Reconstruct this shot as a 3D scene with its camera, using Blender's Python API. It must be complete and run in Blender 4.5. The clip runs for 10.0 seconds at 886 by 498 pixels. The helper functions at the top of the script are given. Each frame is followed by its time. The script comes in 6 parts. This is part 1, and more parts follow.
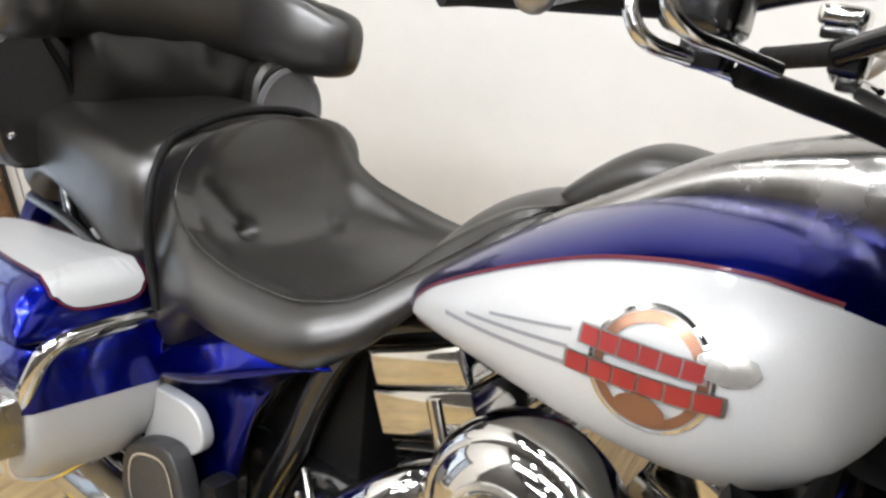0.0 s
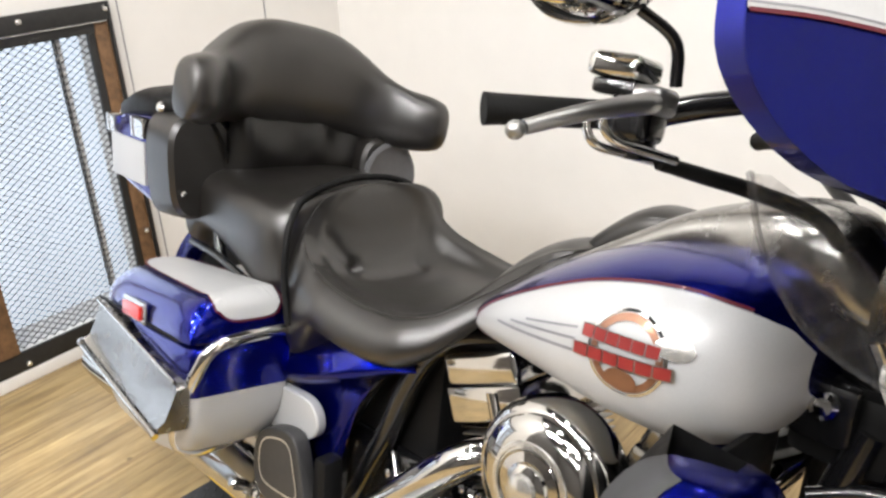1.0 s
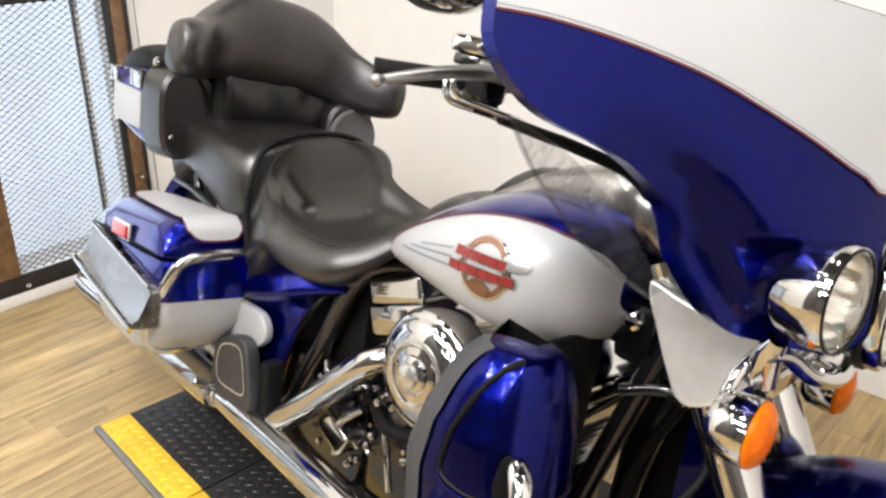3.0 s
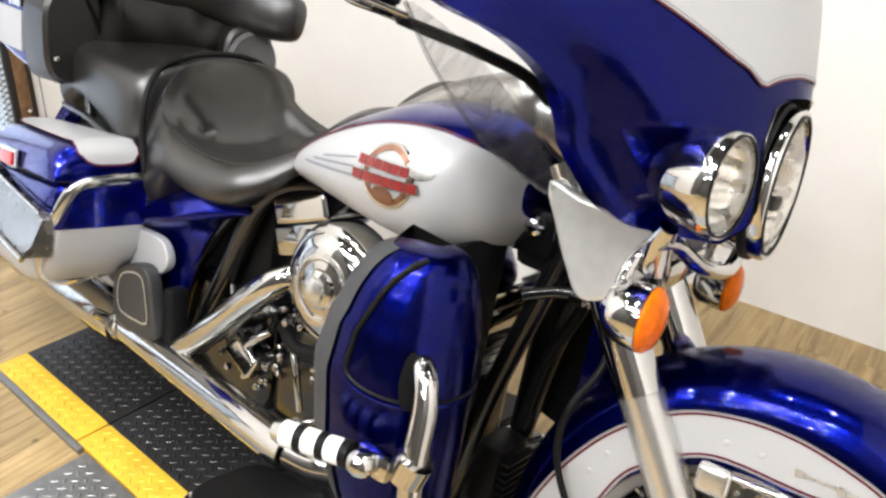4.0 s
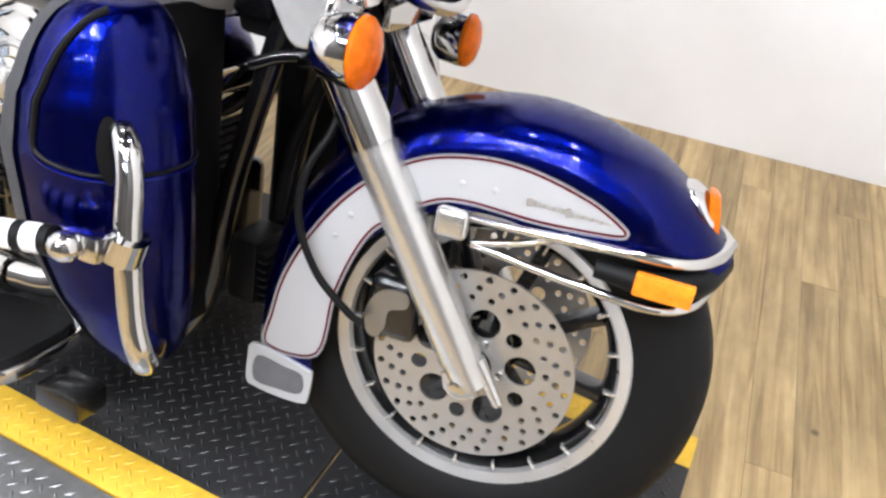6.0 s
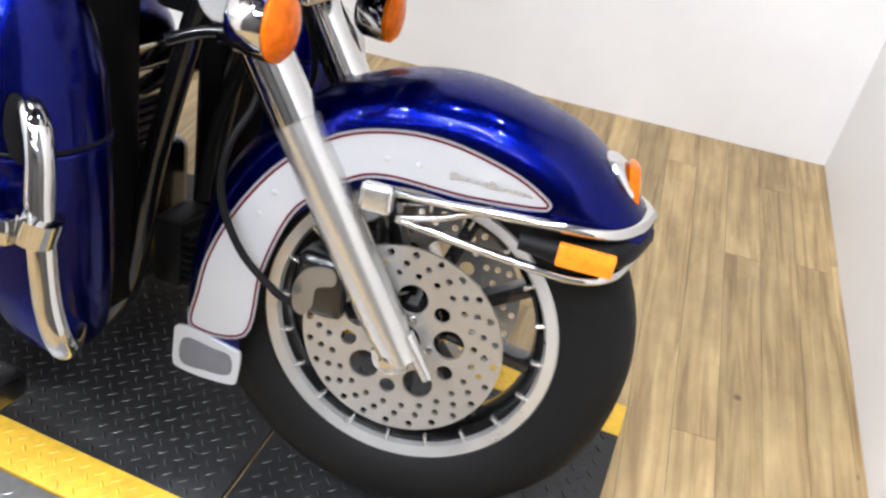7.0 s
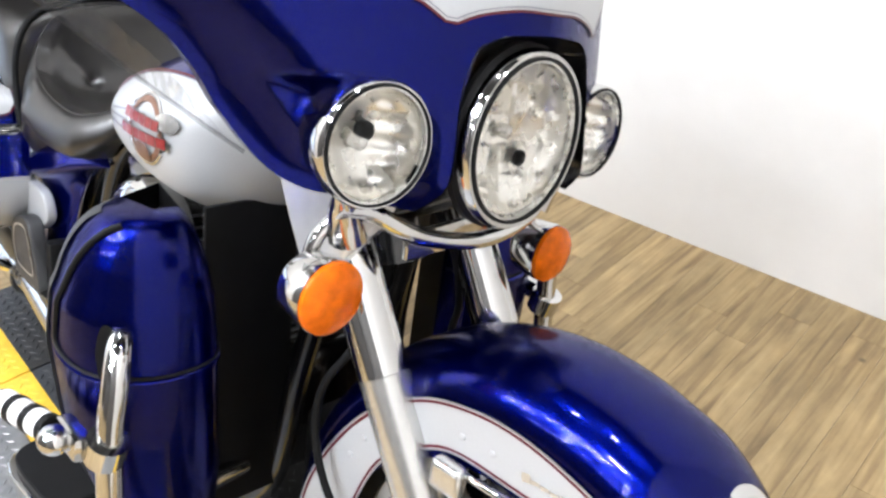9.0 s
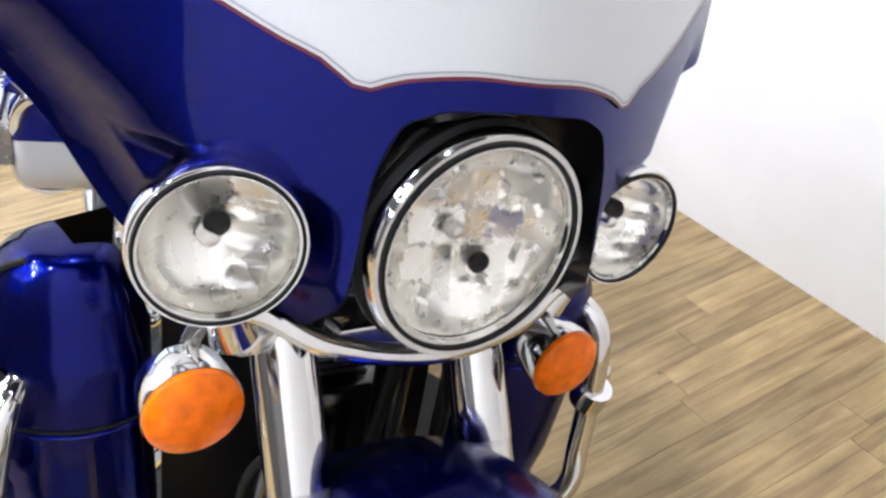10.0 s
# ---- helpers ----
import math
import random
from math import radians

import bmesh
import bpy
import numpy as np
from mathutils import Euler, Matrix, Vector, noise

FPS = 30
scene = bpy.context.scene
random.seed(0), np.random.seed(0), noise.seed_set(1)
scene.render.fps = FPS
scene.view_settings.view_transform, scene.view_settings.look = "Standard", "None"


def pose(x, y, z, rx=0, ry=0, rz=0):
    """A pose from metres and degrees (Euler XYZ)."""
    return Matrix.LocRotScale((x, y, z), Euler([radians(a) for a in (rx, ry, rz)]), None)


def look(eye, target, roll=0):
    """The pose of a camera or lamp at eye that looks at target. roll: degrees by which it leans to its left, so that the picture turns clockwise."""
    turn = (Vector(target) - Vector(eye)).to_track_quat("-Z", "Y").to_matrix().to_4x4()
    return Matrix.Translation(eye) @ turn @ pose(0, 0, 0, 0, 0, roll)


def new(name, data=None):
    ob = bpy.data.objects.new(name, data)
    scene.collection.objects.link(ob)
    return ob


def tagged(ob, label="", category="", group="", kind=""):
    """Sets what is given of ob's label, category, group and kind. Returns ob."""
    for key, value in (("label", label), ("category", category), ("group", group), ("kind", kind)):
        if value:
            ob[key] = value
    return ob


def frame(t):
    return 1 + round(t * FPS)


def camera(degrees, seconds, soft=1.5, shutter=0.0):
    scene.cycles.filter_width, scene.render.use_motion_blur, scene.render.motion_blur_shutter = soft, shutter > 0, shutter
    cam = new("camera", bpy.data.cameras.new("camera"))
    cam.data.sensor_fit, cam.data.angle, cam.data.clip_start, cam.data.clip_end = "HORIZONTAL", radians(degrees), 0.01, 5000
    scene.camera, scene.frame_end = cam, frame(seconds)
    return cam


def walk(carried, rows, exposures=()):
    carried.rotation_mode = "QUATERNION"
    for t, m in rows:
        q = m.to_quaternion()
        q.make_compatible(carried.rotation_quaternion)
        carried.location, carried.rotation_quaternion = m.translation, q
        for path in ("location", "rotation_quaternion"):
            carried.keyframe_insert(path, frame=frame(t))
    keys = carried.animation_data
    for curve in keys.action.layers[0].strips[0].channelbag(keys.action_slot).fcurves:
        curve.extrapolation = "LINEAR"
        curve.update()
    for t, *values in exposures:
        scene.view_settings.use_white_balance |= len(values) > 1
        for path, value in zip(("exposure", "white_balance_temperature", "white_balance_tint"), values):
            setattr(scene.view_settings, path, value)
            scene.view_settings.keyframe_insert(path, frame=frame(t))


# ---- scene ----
cam = camera(56.7, 10.0, soft=2.6)
PATH = [
    (0, (0.351, -0.519, 1.171), (-0.608, 0.936, 0.19), -0.9),
    (0.5, (0.417, -0.584, 1.207), (-0.732, 0.805, 0.34), -2.9),
    (1, (0.551, -0.744, 1.284), (-0.619, 0.645, 0.446), -2.7),
    (1.5, (0.689, -0.798, 1.337), (-0.59, 0.535, 0.57), -1.0),
    (2, (0.816, -0.816, 1.345), (-0.563, 0.407, 0.567), 0.5),
    (2.5, (0.834, -0.852, 1.34), (-0.456, 0.446, 0.531), 0.7),
    (4, (0.867, -0.892, 1.278), (-0.093, 0.574, 0.313), 3.5),
    (4.5, (0.891, -0.873, 1.243), (0.035, 0.623, 0.23), 3.6),
    (5, (0.923, -0.859, 1.204), (0.206, 0.665, 0.125), 4.4),
    (5.5, (0.952, -0.856, 1.16), (0.369, 0.683, 0.023), 4.6),
    (6, (0.974, -0.842, 1.153), (0.517, 0.66, -0.085), 6.3),
    (7.5, (1.031, -0.844, 1.147), (0.743, 0.686, -0.109), 8.6),
    (8, (1.119, -0.695, 1.187), (0.467, 0.78, 0.003), 6.0),
    (8.5, (1.184, -0.623, 1.249), (0.199, 0.716, 0.135), 2.6),
    (9, (1.167, -0.505, 1.254), (0.02, 0.715, 0.16), -1.0),
    (9.5, (1.116, -0.335, 1.259), (-0.155, 0.759, 0.169), 1.5),
    (10, (1.126, -0.163, 1.241), (-0.283, 0.661, 0.085), -0.9),
]
walk(cam, [(t, look(eye, target, roll)) for t, eye, target, roll in PATH],
     [(0, -0.38, 6050, 9), (1.5, -0.38, 6350, 11), (4, -0.30, 6150, 10), (6, -0.18, 5700, 12), (7.5, -0.20, 5650, 11), (8.5, -0.12, 5750, 9), (10, -0.10, 5550, 13)])

# ---- light ----
world = bpy.data.worlds.new("world")
scene.world = world
world.use_nodes = True
wn = world.node_tree.nodes
wsky = wn.new("ShaderNodeTexSky")
wsky.sky_type, wsky.sun_disc, wsky.sun_elevation, wsky.sun_rotation = 'NISHITA', False, radians(35), radians(200)
wn["Background"].inputs["Strength"].default_value = 0.1
world.node_tree.links.new(wsky.outputs[0], wn["Background"].inputs["Color"])
scene.view_settings.exposure = 0.0


def area(name, m, sx, sy, watts, colour):
    la = bpy.data.lights.new(name, 'AREA')
    la.shape, la.size, la.size_y, la.energy, la.color = 'RECTANGLE', sx, sy, watts, colour
    ob = new(name, la)
    ob.matrix_world = m
    return ob


ROOM = dict(x0=-1.69, x1=1.603, y0=-5.4, y1=1.39, z1=3.0)
TUBES = [(0.55, -1.55), (0.55, -1.85), (-0.9, -2.0), (-0.9, -2.3), (-0.75, -4.3), (0.9, -3.9)]
SPOTS = [(-1.35, -2.2), (-0.55, -2.3), (0.3, -2.5), (1.15, -2.3), (-1.3, -1.1), (-0.35, -1.0), (1.2, -0.95), (-1.2, 0.2), (-0.2, 0.35), (0.5, 0.1), (1.15, 0.4), (0.0, -3.6), (1.0, -3.7)]
for tx, ty in TUBES:
    area("tube_light", pose(tx, ty, ROOM["z1"] - 0.075, 0, 0, 0), 1.15, 0.03, 42, (1.0, 0.965, 0.92))
for tx, ty in SPOTS:
    la = area("spot_light", pose(tx, ty, ROOM["z1"] - 0.035, 0, 0, 0), 0.13, 0.13, 11 if ty > 0 else 20, (1.0, 0.955, 0.885))
    la.data.shape = 'DISK'
area("window_light", pose(-1.72, -0.12, 0.6, 0, -90, 0), 0.9, 1.0, 5, (0.82, 0.9, 1.0))


# ---- materials ----
def material(name, colour, rough=0.5, metal=0.0, coat=0.0, vary=0.12, scale=8.0, bump=0.0, bump_scale=120.0, fine=60.0,
             rough_vary=0.1, spec=0.5, coat_rough=0.03):
    m = bpy.data.materials.new(name)
    m.use_nodes = True
    nt = m.node_tree
    b = nt.nodes["Principled BSDF"]
    tc = nt.nodes.new("ShaderNodeTexCoord")
    n1, n2 = nt.nodes.new("ShaderNodeTexNoise"), nt.nodes.new("ShaderNodeTexNoise")
    n1.inputs["Scale"].default_value, n2.inputs["Scale"].default_value = scale, fine
    n1.inputs["Detail"].default_value = n2.inputs["Detail"].default_value = 4
    for n in (n1, n2):
        nt.links.new(tc.outputs["Object"], n.inputs["Vector"])
    add = nt.nodes.new("ShaderNodeMath")
    add.operation = 'ADD'
    nt.links.new(n1.outputs["Fac"], add.inputs[0])
    nt.links.new(n2.outputs["Fac"], add.inputs[1])
    ramp = nt.nodes.new("ShaderNodeMapRange")
    ramp.inputs["From Min"].default_value, ramp.inputs["From Max"].default_value = 0.6, 1.4
    nt.links.new(add.outputs[0], ramp.inputs["Value"])
    mix = nt.nodes.new("ShaderNodeMix")
    mix.data_type = 'RGBA'
    c = Vector(colour)
    mix.inputs[6].default_value = (*(c * (1 - vary)), 1)
    mix.inputs[7].default_value = (*[min(1, v) for v in c * (1 + vary)], 1)
    nt.links.new(ramp.outputs[0], mix.inputs[0])
    nt.links.new(mix.outputs[2], b.inputs["Base Color"])
    mr = nt.nodes.new("ShaderNodeMapRange")
    mr.inputs["From Min"].default_value, mr.inputs["From Max"].default_value = 0.3, 0.7
    mr.inputs["To Min"].default_value, mr.inputs["To Max"].default_value = rough * (1 - rough_vary), rough * (1 + rough_vary)
    nt.links.new(n2.outputs["Fac"], mr.inputs["Value"])
    nt.links.new(mr.outputs[0], b.inputs["Roughness"])
    b.inputs["Metallic"].default_value = metal
    b.inputs["Coat Weight"].default_value = coat
    b.inputs["Coat Roughness"].default_value = coat_rough
    b.inputs["Specular IOR Level"].default_value = spec
    if bump:
        n3, bp = nt.nodes.new("ShaderNodeTexNoise"), nt.nodes.new("ShaderNodeBump")
        n3.inputs["Scale"].default_value, n3.inputs["Detail"].default_value = bump_scale, 5
        bp.inputs["Strength"].default_value, bp.inputs["Distance"].default_value = bump, 0.002
        nt.links.new(tc.outputs["Object"], n3.inputs["Vector"])
        nt.links.new(n3.outputs["Fac"], bp.inputs["Height"])
        nt.links.new(bp.outputs[0], b.inputs["Normal"])
    return m


def glass(name, colour=(1, 1, 1), rough=0.0, ior=1.45):
    m = bpy.data.materials.new(name)
    m.use_nodes = True
    b = m.node_tree.nodes["Principled BSDF"]
    b.inputs["Base Color"].default_value = (*colour, 1)
    b.inputs["Roughness"].default_value = rough
    b.inputs["Transmission Weight"].default_value = 1.0
    b.inputs["IOR"].default_value = ior
    return m


def glow(name, colour, strength):
    m = bpy.data.materials.new(name)
    m.use_nodes = True
    b = m.node_tree.nodes["Principled BSDF"]
    b.inputs["Base Color"].default_value = (*colour, 1)
    b.inputs["Emission Color"].default_value = (*colour, 1)
    b.inputs["Emission Strength"].default_value = strength
    return m


BLUE = material("cobalt_paint", (0.0012, 0.0052, 0.200), 0.25, 0.95, 0.55, 0.04, 3.0, fine=40.0, rough_vary=0.03)
SILVER = material("silver_paint", (0.43, 0.434, 0.44), 0.50, 0.28, 0.35, 0.04, 3.0, fine=300.0, rough_vary=0.03, coat_rough=0.12)
RED = material("red_pinstripe", (0.075, 0.004, 0.012), 0.4, 0.0, 0.15, spec=0.3)
GREYLINE = material("grey_pinstripe", (0.22, 0.22, 0.24), 0.35, 0.3, 0.6)
CHROME = material("chrome", (0.61, 0.605, 0.59), 0.075, 1.0, vary=0.02, rough_vary=0.4)
STEEL = material("brushed_alloy", (0.64, 0.632, 0.61), 0.26, 0.88, vary=0.03, fine=30.0, rough_vary=0.05)
DISC = material("drilled_disc_steel", (0.50, 0.495, 0.485), 0.36, 0.9, vary=0.08, fine=40.0, rough_vary=0.06)
POLISHED = material("polished_plate", (0.80, 0.795, 0.78), 0.20, 0.70, vary=0.06, scale=30.0, bump=0.35, bump_scale=22.0)
DULL = material("dull_alloy_cover", (0.34, 0.34, 0.335), 0.38, 1.0, vary=0.08, fine=40.0)
ALLOY = material("cast_alloy", (0.66, 0.655, 0.64), 0.30, 0.8, vary=0.06, fine=40.0)
BLACKPAINT = material("black_enamel", (0.004, 0.004, 0.0045), 0.22, 0.0, 0.5, 0.3)
BLACKMATT = material("black_plastic", (0.006, 0.006, 0.0062), 0.45, 0.0, 0.0, 0.3, bump=0.2, bump_scale=500.0, spec=0.12)
RUBBER = material("tyre_rubber", (0.005, 0.005, 0.005), 0.6, 0.0, 0.0, 0.3, 5.0, bump=0.25, bump_scale=250.0, spec=0.16)
LEATHER = material("black_leather", (0.0090, 0.0078, 0.0068), 0.33, 0.0, 0.0, 0.10, 4.0, bump=0.16, bump_scale=34.0, fine=9.0, rough_vary=0.12, spec=0.9)
BOARDGREY = material("dark_grey_moulding", (0.026, 0.026, 0.027), 0.5, 0.0, 0.0, 0.2)
BUMPER = material("scuffed_chrome_bumper", (0.34, 0.335, 0.325), 0.24, 1.0, vary=0.06, fine=30.0, rough_vary=0.3)
GREYRUBBER = material("grey_rubber_edge", (0.10, 0.10, 0.105), 0.6, 0.0, 0.0, 0.2)
AMBER = material("amber_lens", (0.62, 0.122, 0.0), 0.14, 0.0, 0.0, 0.30, 70.0, bump=0.25, bump_scale=160.0, spec=0.15)
ORANGE = material("orange_reflector", (0.85, 0.24, 0.006), 0.35, 0.0, 0.15, 0.2, 60.0, bump=0.3, bump_scale=600.0, spec=0.3)
REDLENS = material("red_reflector", (0.5, 0.02, 0.015), 0.3, 0.0, 0.8, 0.3, 60.0)
BADGERED = material("badge_red", (0.20, 0.014, 0.013), 0.4, 0.0, 0.4)
BRONZE = material("badge_bronze", (0.24, 0.125, 0.08), 0.3, 0.75, 0.3)
GLASS = glass("lamp_glass", (1, 1, 1), 0.02, 1.2)
CLEAR = material("clear_plastic", (0.10, 0.10, 0.105), 0.06, vary=0.05, fine=12.0)
CLEAR.node_tree.nodes["Principled BSDF"].inputs["Alpha"].default_value = 0.26
SMOKE = glass("smoked_plastic", (0.78, 0.79, 0.81), 0.0, 1.1)
REFLECTOR = material("lamp_reflector", (0.83, 0.81, 0.75), 0.28, 0.88, vary=0.03)
WHITE = material("white_wall_paint", (0.75, 0.735, 0.71), 0.55, 0.0, 0.0, 0.03, 1.5, bump=0.08, bump_scale=90.0, fine=14.0)
CEIL = material("ceiling_paint", (0.035, 0.035, 0.036), 0.8, vary=0.04)
DARKWALL = material("unseen_dark_wall", (0.075, 0.07, 0.066), 0.7, vary=0.06)
TRIMW = material("white_baseboard_paint", (0.80, 0.79, 0.77), 0.4, vary=0.03)
DARKMETAL = material("dark_steel_frame", (0.03, 0.03, 0.03), 0.45, 0.4, vary=0.3, bump=0.2)
WOODFRAME = material("brown_wood", (0.16, 0.088, 0.042), 0.6, vary=0.55, scale=20.0, bump=0.3, bump_scale=80.0)
MESHMETAL = material("expanded_mesh_steel", (0.16, 0.155, 0.15), 0.45, 0.6, vary=0.2)
TREAD = material("black_tread_plate", (0.012, 0.012, 0.0125), 0.40, 0.1, vary=0.35, scale=12.0, bump=0.3, bump_scale=300.0)
TREADLIGHT = material("bare_tread_plate", (0.24, 0.24, 0.24), 0.46, 0.7, vary=0.25, scale=12.0, bump=0.2)
YELLOW = material("yellow_safety_paint", (0.64, 0.40, 0.025), 0.55, vary=0.22, scale=14.0, bump=0.3)
TUBEGLOW = glow("fluorescent_tube", (1.0, 0.95, 0.88), 16)
DAYGLOW = glow("daylight_beyond_window", (0.83, 0.91, 1.0), 0.95)


def plank_wood():
    m = material("oak_plank", (0.36, 0.27, 0.175), 0.42, vary=0.1, bump=0.1, bump_scale=60.0)
    nt = m.node_tree
    b = nt.nodes["Principled BSDF"]
    tc = nt.nodes.new("ShaderNodeTexCoord")
    info = nt.nodes.new("ShaderNodeObjectInfo")
    mp = nt.nodes.new("ShaderNodeMapping")
    mp.inputs["Scale"].default_value = (30.0, 1.7, 1.0)
    off = nt.nodes.new("ShaderNodeVectorMath")
    off.operation = 'MULTIPLY_ADD'
    nt.links.new(info.outputs["Random"], off.inputs[0])
    off.inputs[1].default_value = (37.0, 11.0, 5.0)
    nt.links.new(tc.outputs["Object"], off.inputs[2])
    nt.links.new(off.outputs[0], mp.inputs["Vector"])
    n = nt.nodes.new("ShaderNodeTexNoise")
    n.inputs["Scale"].default_value, n.inputs["Detail"].default_value, n.inputs["Distortion"].default_value = 1.6, 7, 0.8
    nt.links.new(mp.outputs[0], n.inputs["Vector"])
    cr = nt.nodes.new("ShaderNodeValToRGB")
    e = cr.color_ramp.elements
    e[0].position, e[0].color = 0.22, (0.150, 0.094, 0.040, 1)
    e[1].position, e[1].color = 0.75, (0.44, 0.325, 0.160, 1)
    mid = cr.color_ramp.elements.new(0.5)
    mid.color = (0.335, 0.236, 0.108, 1)
    nt.links.new(n.outputs["Fac"], cr.inputs[0])
    hsv = nt.nodes.new("ShaderNodeHueSaturation")
    hsv.inputs["Saturation"].default_value = 1.0
    mr = nt.nodes.new("ShaderNodeMapRange")
    mr.inputs["To Min"].default_value, mr.inputs["To Max"].default_value = 0.86, 1.12
    nt.links.new(info.outputs["Random"], mr.inputs["Value"])
    nt.links.new(mr.outputs[0], hsv.inputs["Value"])
    nt.links.new(cr.outputs[0], hsv.inputs["Color"])
    blot = nt.nodes.new("ShaderNodeTexNoise")
    blot.inputs["Scale"].default_value, blot.inputs["Detail"].default_value, blot.inputs["Roughness"].default_value = 1.0, 7, 0.62
    bm2 = nt.nodes.new("ShaderNodeMapping")
    bm2.inputs["Scale"].default_value = (15.0, 6.0, 1.0)
    nt.links.new(off.outputs[0], bm2.inputs["Vector"])
    nt.links.new(bm2.outputs[0], blot.inputs["Vector"])
    br = nt.nodes.new("ShaderNodeMapRange")
    br.inputs["From Min"].default_value, br.inputs["From Max"].default_value = 0.30, 0.66
    br.inputs["To Min"].default_value, br.inputs["To Max"].default_value = 0.74, 1.16
    nt.links.new(blot.outputs["Fac"], br.inputs["Value"])
    wear = nt.nodes.new("ShaderNodeMix")
    wear.data_type, wear.blend_type = 'RGBA', 'MULTIPLY'
    wear.inputs[0].default_value = 1.0
    nt.links.new(hsv.outputs[0], wear.inputs[6])
    nt.links.new(br.outputs[0], wear.inputs[7])
    spots = nt.nodes.new("ShaderNodeTexVoronoi")
    spots.inputs["Scale"].default_value = 7.0
    nt.links.new(off.outputs[0], spots.inputs["Vector"])
    kr = nt.nodes.new("ShaderNodeMapRange")
    kr.inputs["From Min"].default_value, kr.inputs["From Max"].default_value = 0.03, 0.075
    kr.inputs["To Min"].default_value, kr.inputs["To Max"].default_value = 0.42, 1.0
    nt.links.new(spots.outputs["Distance"], kr.inputs["Value"])
    knots = nt.nodes.new("ShaderNodeMix")
    knots.data_type, knots.blend_type = 'RGBA', 'MULTIPLY'
    knots.inputs[0].default_value = 1.0
    nt.links.new(wear.outputs[2], knots.inputs[6])
    nt.links.new(kr.outputs[0], knots.inputs[7])
    nt.links.new(knots.outputs[2], b.inputs["Base Color"])
    return m


PLANK = plank_wood()
GAP = material("dark_joint", (0.24, 0.165, 0.085), 0.8)


# ---- mesh helpers ----
def finish(name, bm, mat, sharp=38):
    bmesh.ops.recalc_face_normals(bm, faces=bm.faces)
    me = bpy.data.meshes.new(name)
    bm.to_mesh(me)
    bm.free()
    for p in me.polygons:
        p.use_smooth = True
    me.set_sharp_from_angle(angle=radians(sharp))
    me.materials.append(mat)
    return me


def part(name, bm, mat, parent, label="", m=None, sharp=38):
    ob = new(name, finish(name, bm, mat, sharp) if not isinstance(bm, bpy.types.Mesh) else bm)
    if isinstance(bm, bpy.types.Mesh) and mat and not bm.materials:
        bm.materials.append(mat)
    ob.parent = parent
    if m is not None:
        ob.matrix_local = m
    if label:
        ob["label"] = label
    return ob


def thing(name, bm, mat, label, category, group="", kind="", sharp=38):
    return tagged(new(name, finish(name, bm, mat, sharp)), label, category, group, kind)


def box(a, b, bevel=0.0, seg=2):
    bm = bmesh.new()
    bmesh.ops.create_cube(bm, size=1)
    for v in bm.verts:
        v.co = Vector([a[i] + (v.co[i] + 0.5) * (b[i] - a[i]) for i in range(3)])
    if bevel:
        bmesh.ops.bevel(bm, geom=bm.edges[:], offset=bevel, segments=seg, affect='EDGES', profile=0.6)
    return bm


def loft(rings, caps=(True, True), closed=True):
    bm = bmesh.new()
    rows = [[bm.verts.new(p) for p in r] for r in rings]
    n = len(rows[0])
    for a, b in zip(rows, rows[1:]):
        for i in range(n if closed else n - 1):
            j = (i + 1) % n
            bm.faces.new((a[i], a[j], b[j], b[i]))
    if closed:
        for row, want in ((rows[0], caps[0]), (rows[-1], caps[1])):
            if want:
                bm.faces.new(row)
    return bm


def spline(pts, n=8):
    """Points on a smooth line through pts."""
    p = [Vector(q) for q in pts]
    p = [2 * p[0] - p[1]] + p + [2 * p[-1] - p[-2]]
    out = []
    for i in range(1, len(p) - 2):
        for k in range(n):
            t = k / n
            a, b, c, d = p[i - 1:i + 3]
            out.append(0.5 * ((2 * b) + (c - a) * t + (2 * a - 5 * b + 4 * c - d) * t * t + (3 * b - a - 3 * c + d) * t ** 3))
    out.append(p[-2])
    return out


def tube(pts, r, seg=14, n=8, smooth=True, caps=(True, True)):
    """A tube along pts; r: a radius, or one for each of pts."""
    line = spline(pts, n) if smooth and len(pts) > 2 else [Vector(q) for q in pts]
    rs = [r] * len(line) if isinstance(r, (int, float)) else [float(v) for v in np.interp(np.linspace(0, 1, len(line)), np.linspace(0, 1, len(r)), r)]
    rings, up = [], None
    for i, p in enumerate(line):
        d = (line[min(i + 1, len(line) - 1)] - line[max(i - 1, 0)]).normalized()
        if up is None:
            up = d.orthogonal().normalized()
        up = (up - d * up.dot(d)).normalized()
        side = d.cross(up)
        rings.append([p + rs[i] * (math.cos(a) * up + math.sin(a) * side) for a in np.linspace(0, 2 * math.pi, seg, endpoint=False)])
    return loft(rings, caps)


def lathe(profile, origin, axis, seg=40, caps=(True, True)):
    """Turns (radius, distance along the axis) round the axis through origin."""
    axis = Vector(axis).normalized()
    u = axis.orthogonal().normalized()
    v = axis.cross(u)
    rings = [[Vector(origin) + axis * h + max(r, 1e-4) * (math.cos(a) * u + math.sin(a) * v)
              for a in np.linspace(0, 2 * math.pi, seg, endpoint=False)] for r, h in profile]
    return loft(rings, caps)


def ring_xs(cy, cz, w, up, down, n=2.4, seg=32):
    """A rounded section (y, z) with half width w about (cy, cz)."""
    out = []
    for a in np.linspace(0, 2 * math.pi, seg, endpoint=False):
        c, s = math.cos(a), math.sin(a)
        out.append((cy + w * math.copysign(abs(c) ** (2 / n), c), cz + (up if s > 0 else down) * math.copysign(abs(s) ** (2 / n), s)))
    return out


